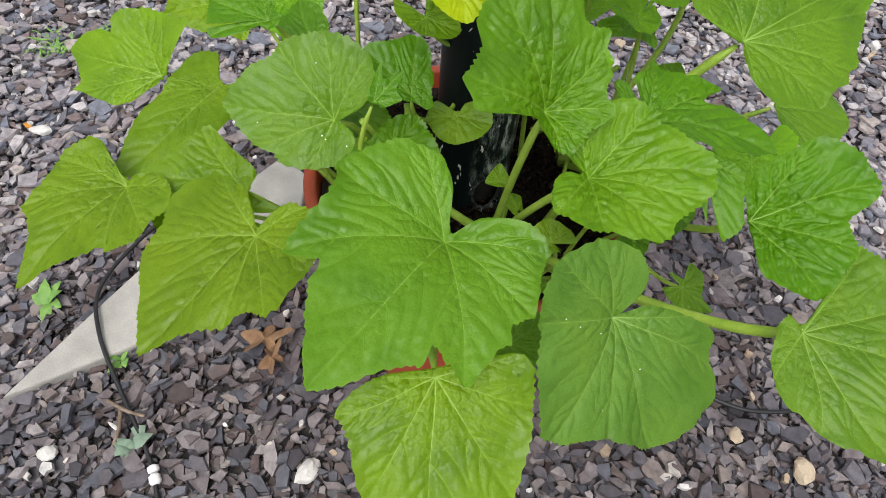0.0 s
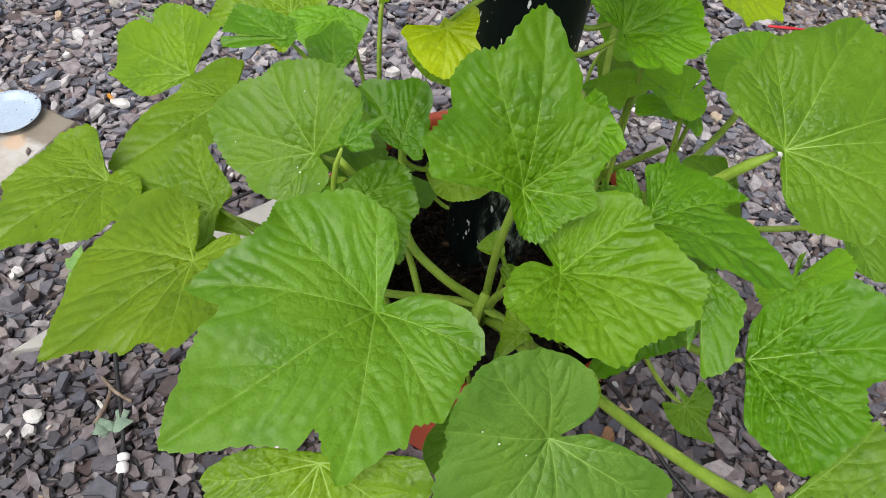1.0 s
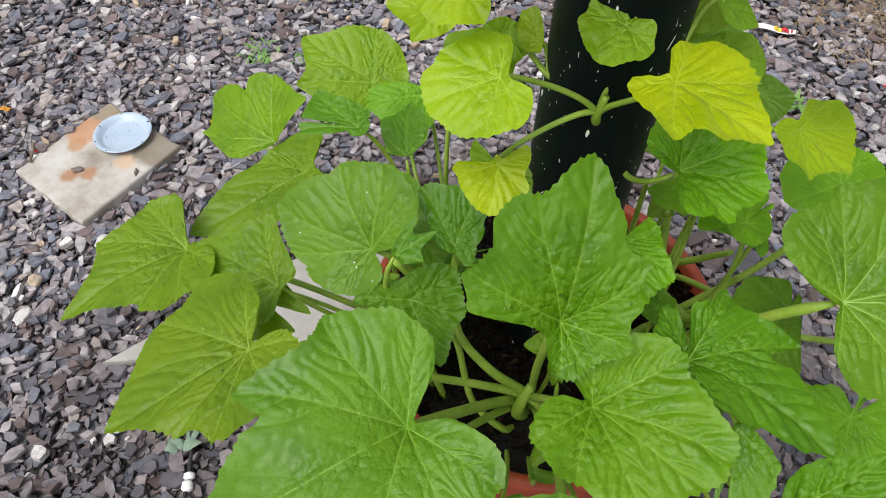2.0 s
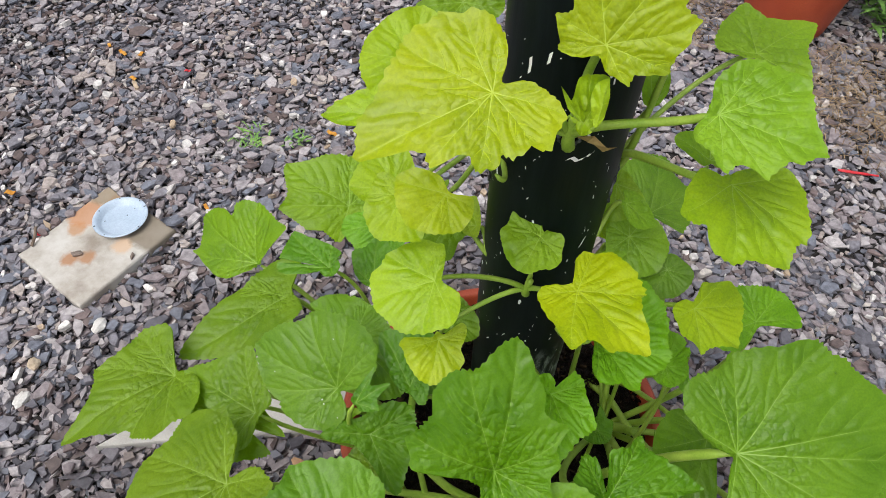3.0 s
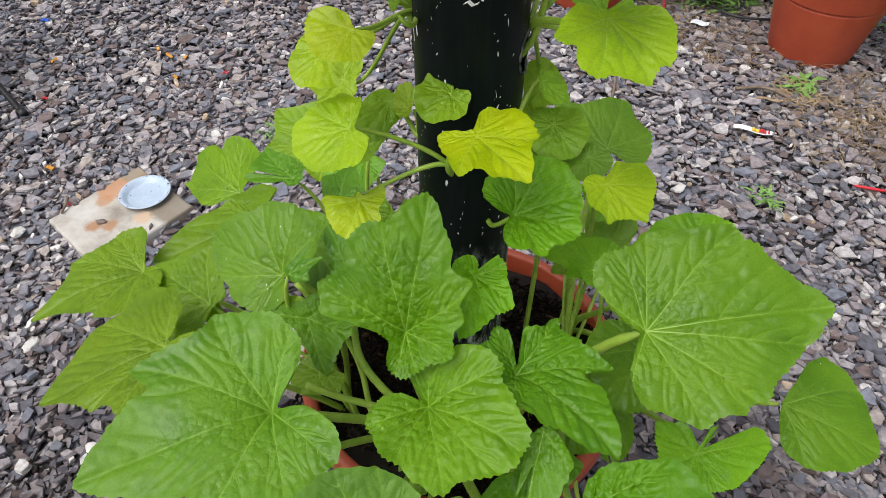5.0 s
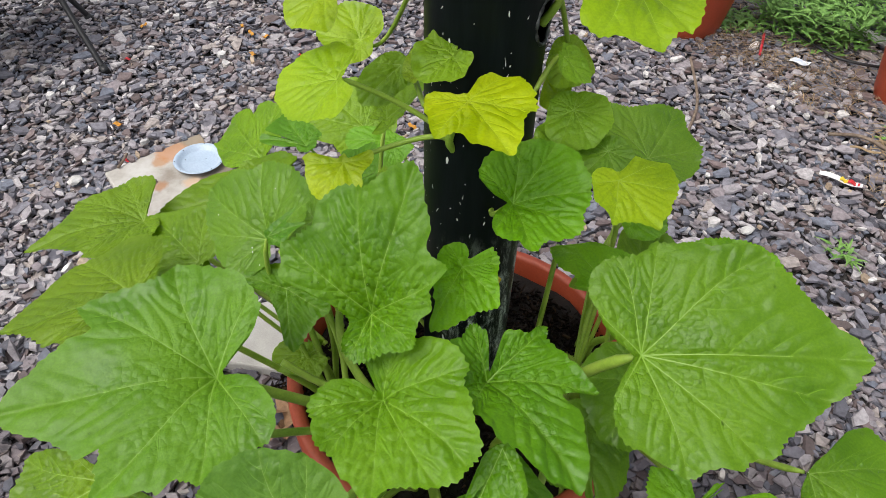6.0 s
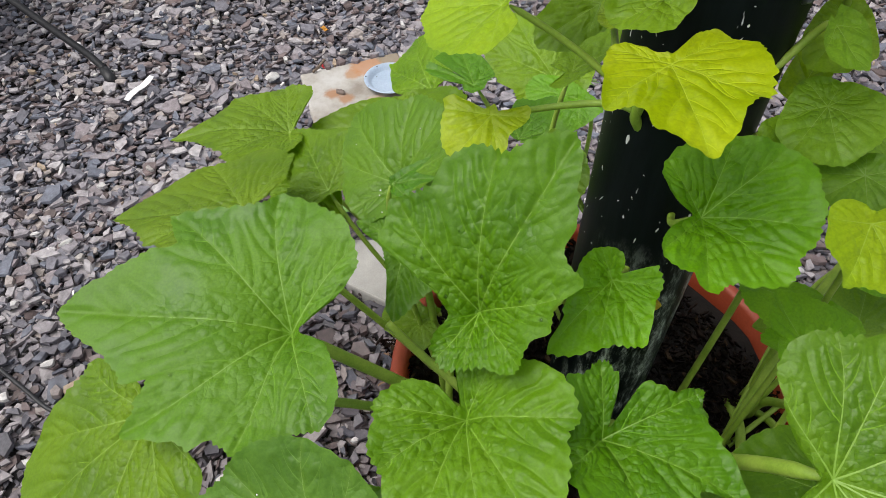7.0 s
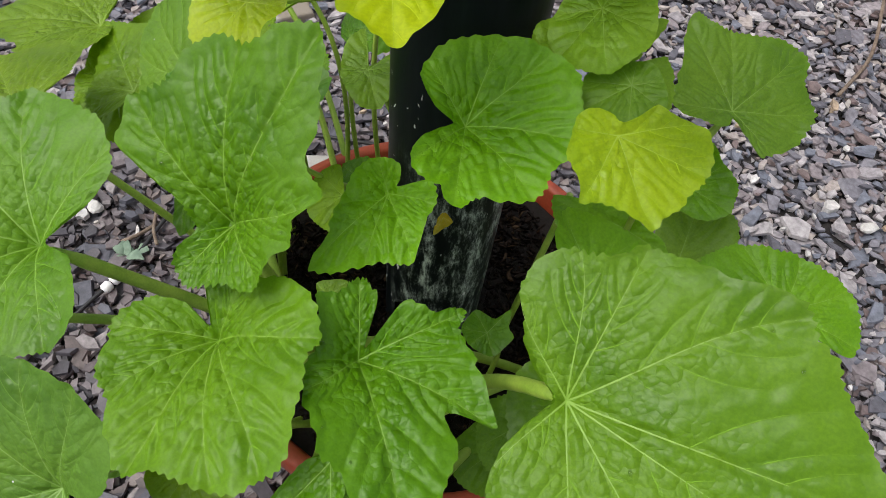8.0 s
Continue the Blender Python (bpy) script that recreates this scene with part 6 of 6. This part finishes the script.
# ---- pots, weeds and furniture legs beyond ----
HERB = plain("weed_leaf", [(0.3, (0.08, 0.2, 0.03)), (0.7, (0.2, 0.37, 0.08))], 30, 0.6, 0, 300, 0.5)
BUSH = plain("bush_leaf", [(0.3, (0.03, 0.085, 0.02)), (0.7, (0.09, 0.19, 0.045))], 20, 0.55, 0, 300, 0.5)
BROWN_STRAW = plain("brown_straw", [(0.3, (0.09, 0.055, 0.03)), (0.7, (0.24, 0.16, 0.09))], 50, 0.9, 0, 300, 0.4)
STRAW = plain("dry_straw", [(0.3, (0.2, 0.13, 0.07)), (0.7, (0.42, 0.31, 0.18))], 50, 0.85, 0, 300, 0.4)
for at, text in (((0.29, 2.295, 0.0), "large empty-looking terracotta-coloured pot standing on gravel"), ((-1.84, 1.83, 0.0), "terracotta-coloured pot standing far off on gravel"), ((-0.6, 2.3, 0.0), "terracotta-coloured pot standing behind the pipe on gravel")):
    p = planter(at, 0.245, 0.147, 0.45, text, 0.38)
    turned("soil", [(0.001, 0.39), (0.12, 0.395), (0.222, 0.385)], SOIL, p, "dark potting soil")


def clump(name, at, spread, high, count, width, mat, seed, label, category, toothed=False, flat=0.3, long=0.0):
    """Many small bent blades growing from one place."""
    rng = random.Random(seed)
    verts, faces = [], []
    for _ in range(count):
        a, r = rng.uniform(0, 6.283), spread * math.sqrt(rng.random())
        base = Vector((r * math.cos(a), r * math.sin(a), 0.0 if flat < 1 else high * rng.random()))
        out = rng.uniform(0, 6.283)
        d = Vector((math.cos(out), math.sin(out), 0))
        length = (long or high) * rng.uniform(0.5, 1.1)
        up = rng.uniform(0.2, 1.0) * (1 - flat * 0.5)
        w = width * rng.uniform(0.6, 1.3)
        o = len(verts)
        for i in range(5):
            t = i / 4
            p = base + d * length * t * (0.5 + 0.5 * t) + Vector((0, 0, length * up * (t - 0.75 * t * t) * 1.6))
            side = Vector((-d.y, d.x, rng.uniform(-0.3, 0.3))) * w * math.sin(math.pi * (0.12 + 0.86 * t)) * (rng.uniform(0.5, 1.2) if toothed else 1)
            verts += [p - side, p + Vector((0, 0, 0.15 * w)), p + side]
            if i:
                k = o + (i - 1) * 3
                faces += [(k, k + 1, k + 4, k + 3), (k + 1, k + 2, k + 5, k + 4)]
    if count < 12:
        # a seedling: each leaf a part of its own
        ob = thing(name, at, label, category)
        for k in range(count):
            fs = [tuple(i - 15 * k for i in f) for f in faces[8 * k:8 * k + 8]]
            part("leaf", mesh_of("leaf", verts[15 * k:15 * k + 15], fs, mat, True), mat, ob)
        return ob
    ob = tagged(new(name, mesh_of(name, verts, faces, mat, True)), label, category, kind="stuff")
    ob.location = at
    return ob


SCRAP = plain("printed_scrap", [(0.35, (0.55, 0.63, 0.75)), (0.6, (0.8, 0.8, 0.79))], 45, 0.5, 0, 200, 0.2)
strip("paper_scrap", (-0.15, 2.25, 0.022), (-0.08, 2.248, 0.03), 0.035, 0.0012, SCRAP, "crumpled white and blue paper scrap on gravel", "paper")
tube_thing("red_stick", [(-0.293, 2.384, 0.02), (-0.272, 2.3, 0.024), (-0.249, 2.209, 0.022)], 0.005, RED, "thin red plastic stick lying on gravel", "stick")
tube_thing("cable", [(-0.4, 2.63, 0.06), (-0.36, 2.6, 0.05), (-0.26, 2.51, 0.036), (-0.174, 2.44, 0.034), (-0.034, 2.356, 0.034), (0.06, 2.36, 0.034), (0.138, 2.39, 0.034)], 0.0055, RUBBER, "thin black cable winding over gravel", "cable")
strip("straw_strip", (0.174, 1.83, 0.022), (0.259, 1.849, 0.026), 0.012, 0.0015, STRAW, "flat dry straw strip lying on gravel", "straw")
clump("weed", (0.3, 1.99, 0.012), 0.06, 0.05, 60, 0.009, HERB, 1, "low green weed with toothed leaves growing through gravel", "weed", True)
clump("weed", (0.295, 1.33, 0.01), 0.03, 0.06, 26, 0.005, HERB, 2, "small grey-green weed growing through gravel", "weed", True)
clump("weed", (-1.172, 0.936, 0.01), 0.05, 0.035, 40, 0.004, HERB, 3, "flat mossy weed growing through gravel", "weed", True)
clump("weed", (-1.05, 0.98, 0.01), 0.04, 0.03, 26, 0.004, HERB, 13, "flat mossy weed growing through gravel", "weed", True)
clump("seedling", (-0.939, 0.154, 0.014), 0.008, 0.055, 9, 0.011, HERB, 4, "small green seedling growing through slate chippings", "seedling", False)
clump("seedling", (-0.7, -0.125, 0.014), 0.016, 0.04, 6, 0.015, plain("bluish_leaf", [(0.3, (0.13, 0.2, 0.14)), (0.7, (0.22, 0.3, 0.22))], 30, 0.7, 0, 300, 0.5), 6, "broad bluish-green seedling growing through slate chippings", "seedling", False)
clump("seedling", (-0.76, 0.03, 0.014), 0.01, 0.03, 7, 0.006, HERB, 7, "tiny green seedling beside the grey paver", "seedling", False)
clump("weed", (-0.16, 2.6, 0.0), 0.24, 0.16, 1300, 0.0075, HERB, 8, "tangled green weeds with small leaves behind the pots", "weeds", True, 1.0, 0.07)
clump("weed", (-0.42, 2.42, 0.01), 0.1, 0.05, 140, 0.008, HERB, 18, "low green weeds growing through gravel", "weeds", True, 0.3, 0.06)
clump("weed", (0.1, 2.95, 0.0), 0.3, 0.32, 1100, 0.008, BUSH, 9, "tall dark green weeds behind the pots", "weeds", True, 1.0, 0.08)
clump("weed", (-0.75, 2.95, 0.0), 0.3, 0.2, 700, 0.008, HERB, 28, "tangled green weeds with small leaves behind the pots", "weeds", True, 1.0, 0.07)
clump("bush", (0.8, 2.5, 0.0), 0.26, 0.26, 1300, 0.009, HERB, 10, "green leafy bush with narrow toothed leaves", "bush", True, 1.0, 0.11)
clump("bush", (0.92, 2.1, 0.0), 0.2, 0.16, 700, 0.008, HERB, 12, "green leafy bush with narrow toothed leaves", "bush", True, 1.0, 0.1)
clump("dry_straw", (0.62, 1.98, 0.014), 0.26, 0.1, 430, 0.001, STRAW, 11, "scattered dry straw and needles on the gravel", "straw", False, 0.97)
clump("dry_straw", (0.08, 2.25, 0.014), 0.3, 0.08, 380, 0.001, STRAW, 14, "scattered dry straw and needles on the gravel", "straw", False, 0.97)
clump("dry_straw", (-0.35, 2.4, 0.014), 0.3, 0.08, 420, 0.001, STRAW, 15, "scattered dry straw and needles on the gravel", "straw", False, 0.97)
clump("dry_straw", (0.57, 1.9, 0.018), 0.22, 0.06, 150, 0.0014, BROWN_STRAW, 21, "loose brown straw and dead leaf bits on the gravel", "straw", False, 0.97)
clump("dry_straw", (0.68, 1.68, 0.018), 0.17, 0.06, 110, 0.0014, BROWN_STRAW, 26, "loose brown straw and dead leaf bits on the gravel", "straw", False, 0.97)
clump("dry_straw", (-0.32, 2.2, 0.018), 0.14, 0.06, 150, 0.0014, BROWN_STRAW, 31, "loose brown straw and dead leaf bits on the gravel", "straw", False, 0.97)
clump("dry_straw", (-0.02, 2.18, 0.018), 0.16, 0.06, 150, 0.0014, BROWN_STRAW, 36, "loose brown straw and dead leaf bits on the gravel", "straw", False, 0.97)
clump("dry_straw", (0.3, 1.93, 0.02), 0.09, 0.045, 160, 0.002, STRAW, 23, "pale wilted straw beside the low weed", "straw", False, 0.97)
clump("dry_straw", (0.45, 1.75, 0.016), 0.2, 0.06, 260, 0.001, STRAW, 16, "scattered dry straw and needles on the gravel", "straw", False, 0.97)
tube_thing("white_pipe", [(-0.6, 2.73, 0.04), (-0.254, 2.69, 0.04), (-0.08, 2.65, 0.04), (0.137, 2.57, 0.035), (0.19, 2.55, 0.03)], 0.016, WHITE, "white plastic water pipe lying behind the pots", "pipe")


def folding_chair(legs, x, y, label):
    """A black tubular chair; legs: foot, bend and top of each; x, y: the seat's reach."""
    chair = thing("folding_chair", ((x[0] + x[1]) / 2, (y[0] + y[1]) / 2, 0.0), label, "chair", "chairs in the yard")
    for foot, knee, top in legs:
        vf, vk, vt = Vector(foot), Vector(knee), Vector(top)
        leg = part("leg", mesh_of("leg", *sweep([vf, vf.lerp(vk, 0.8), vk.lerp(vt, 0.04), vk.lerp(vt, 0.15), vk.lerp(vt, 0.6), vt], [0.0105] * 6, 10), RUBBER, True), RUBBER, chair)
        leg.matrix_world = Matrix()
        cap = part("foot_cap", mesh_of("foot_cap", *sweep([vf + Vector((0, 0, 0.004)), vf.lerp(vk, 0.3), vf.lerp(vk, 0.7)], [0.015, 0.0165, 0.0135], 10), RUBBER, True), RUBBER, leg, "rubber foot cap")
        cap.matrix_world = Matrix()
    for side in (y[0] + 0.02, y[1] - 0.02):
        part("rail", mesh_of("rail", *sweep([(x[1] + 0.02, side, 0.42), (x[1] - 0.2, side, 0.437), (x[0] + 0.05, side, 0.43)], [0.0105] * 3, 10), RUBBER, True), RUBBER, chair).matrix_world = Matrix()
    seat = slab_mesh("seat", [(x[0], y[0]), (x[1], y[0]), (x[1], y[1]), (x[0], y[1])], 0.45, 0.465)
    seat.materials.append(RUBBER)
    part("seat", seat, RUBBER, chair).matrix_world = Matrix()


folding_chair((((-2.0, 0.62, 0.0), (-2.03, 0.624, 0.03), (-2.44, 0.678, 0.44)), ((-2.38, 0.8, 0.0), (-2.39, 0.79, 0.04), (-2.5, 0.6, 0.44)), ((-2.14, 0.115, 0.0), (-2.15, 0.117, 0.02), (-2.098, 0.111, 0.44)), ((-2.75, 0.12, 0.0), (-2.74, 0.13, 0.03), (-2.6, 0.2, 0.44))),
              (-2.75, -2.22), (0.1, 0.7), "black metal folding chair with thin tubular legs on gravel")
# only the first leg is known; unseen seat and other legs added to shade gravel
folding_chair((((-1.768, -0.18, 0.0), (-1.838, -0.194, 0.045), (-2.3, -0.557, 0.44)), ((-1.85, -0.95, 0.0), (-1.87, -0.94, 0.04), (-2.25, -0.85, 0.44)), ((-2.75, -0.3, 0.0), (-2.74, -0.31, 0.04), (-2.55, -0.45, 0.44)), ((-2.75, -0.95, 0.0), (-2.74, -0.94, 0.04), (-2.55, -0.85, 0.44))),
              (-2.68, -2.15), (-0.98, -0.4), "bent black chair leg on gravel, with unseen seat and legs added for shade")

# ---- single slate chips lying on top beside the pot, the paver and the hose ----
crng = random.Random(77)
chip_meshes = []
for _ in range(14):
    sides = crng.choice((4, 5, 5, 6))
    long, wide, thick = crng.uniform(0.014, 0.026), crng.uniform(0.008, 0.016), crng.uniform(0.003, 0.006)
    ring = []
    for k in range(sides):
        a, r = 2 * math.pi * (k + crng.uniform(-0.3, 0.3)) / sides, crng.uniform(0.75, 1.15)
        ring.append((r * long * math.cos(a), r * wide * math.sin(a)))
    tilt = crng.uniform(-0.06, 0.06)
    cv = [(x, y, -thick) for x, y in ring] + [(x * 0.99, y * 0.99, thick * 0.55 + tilt * x) for x, y in ring] + [(x * 0.9, y * 0.86, thick + tilt * x) for x, y in ring]
    cf = [tuple(reversed(range(sides))), tuple(range(2 * sides, 3 * sides))]
    for o in (0, sides):
        cf += [(o + k, o + (k + 1) % sides, o + sides + (k + 1) % sides, o + sides + k) for k in range(sides)]
    chip_meshes.append(mesh_of("slate_chip", cv, cf, SLATE_SINGLE))
laid = []
over = [((-1.482, 0.288), (-1.428, 0.58)), ((-1.428, 0.58), (-1.157, 0.522))]
for (ax, ay), (bx, by) in over:
    for k in range(6):
        t = (k + crng.uniform(0.0, 1.0)) / 6
        chip = new("slate_chip", crng.choice(chip_meshes))
        chip.parent = ground
        chip.matrix_world = pose(ax + (bx - ax) * t + crng.uniform(-0.02, 0.014), ay + (by - ay) * t + crng.uniform(-0.014, 0.02), 0.036, crng.uniform(-9, 9), crng.uniform(-9, 9), crng.uniform(0, 360))
while len(laid) < 270:
    x, y = crng.uniform(-1.15, 0.35), crng.uniform(-0.55, 0.25)
    if math.hypot(x - POT.x, y - POT.y) < 0.22 or (y > -0.05 + (x + 0.945) * 0.53 - 0.02 and x > -0.95) or any((x - a) ** 2 + (y - b) ** 2 < 0.026 ** 2 for a, b in laid):
        continue
    laid.append((x, y))
    chip = new("slate_chip", crng.choice(chip_meshes))
    chip.parent = ground
    chip.matrix_world = pose(x, y, crng.uniform(0.016, 0.023), crng.uniform(-11, 11), crng.uniform(-11, 11), crng.uniform(0, 360))
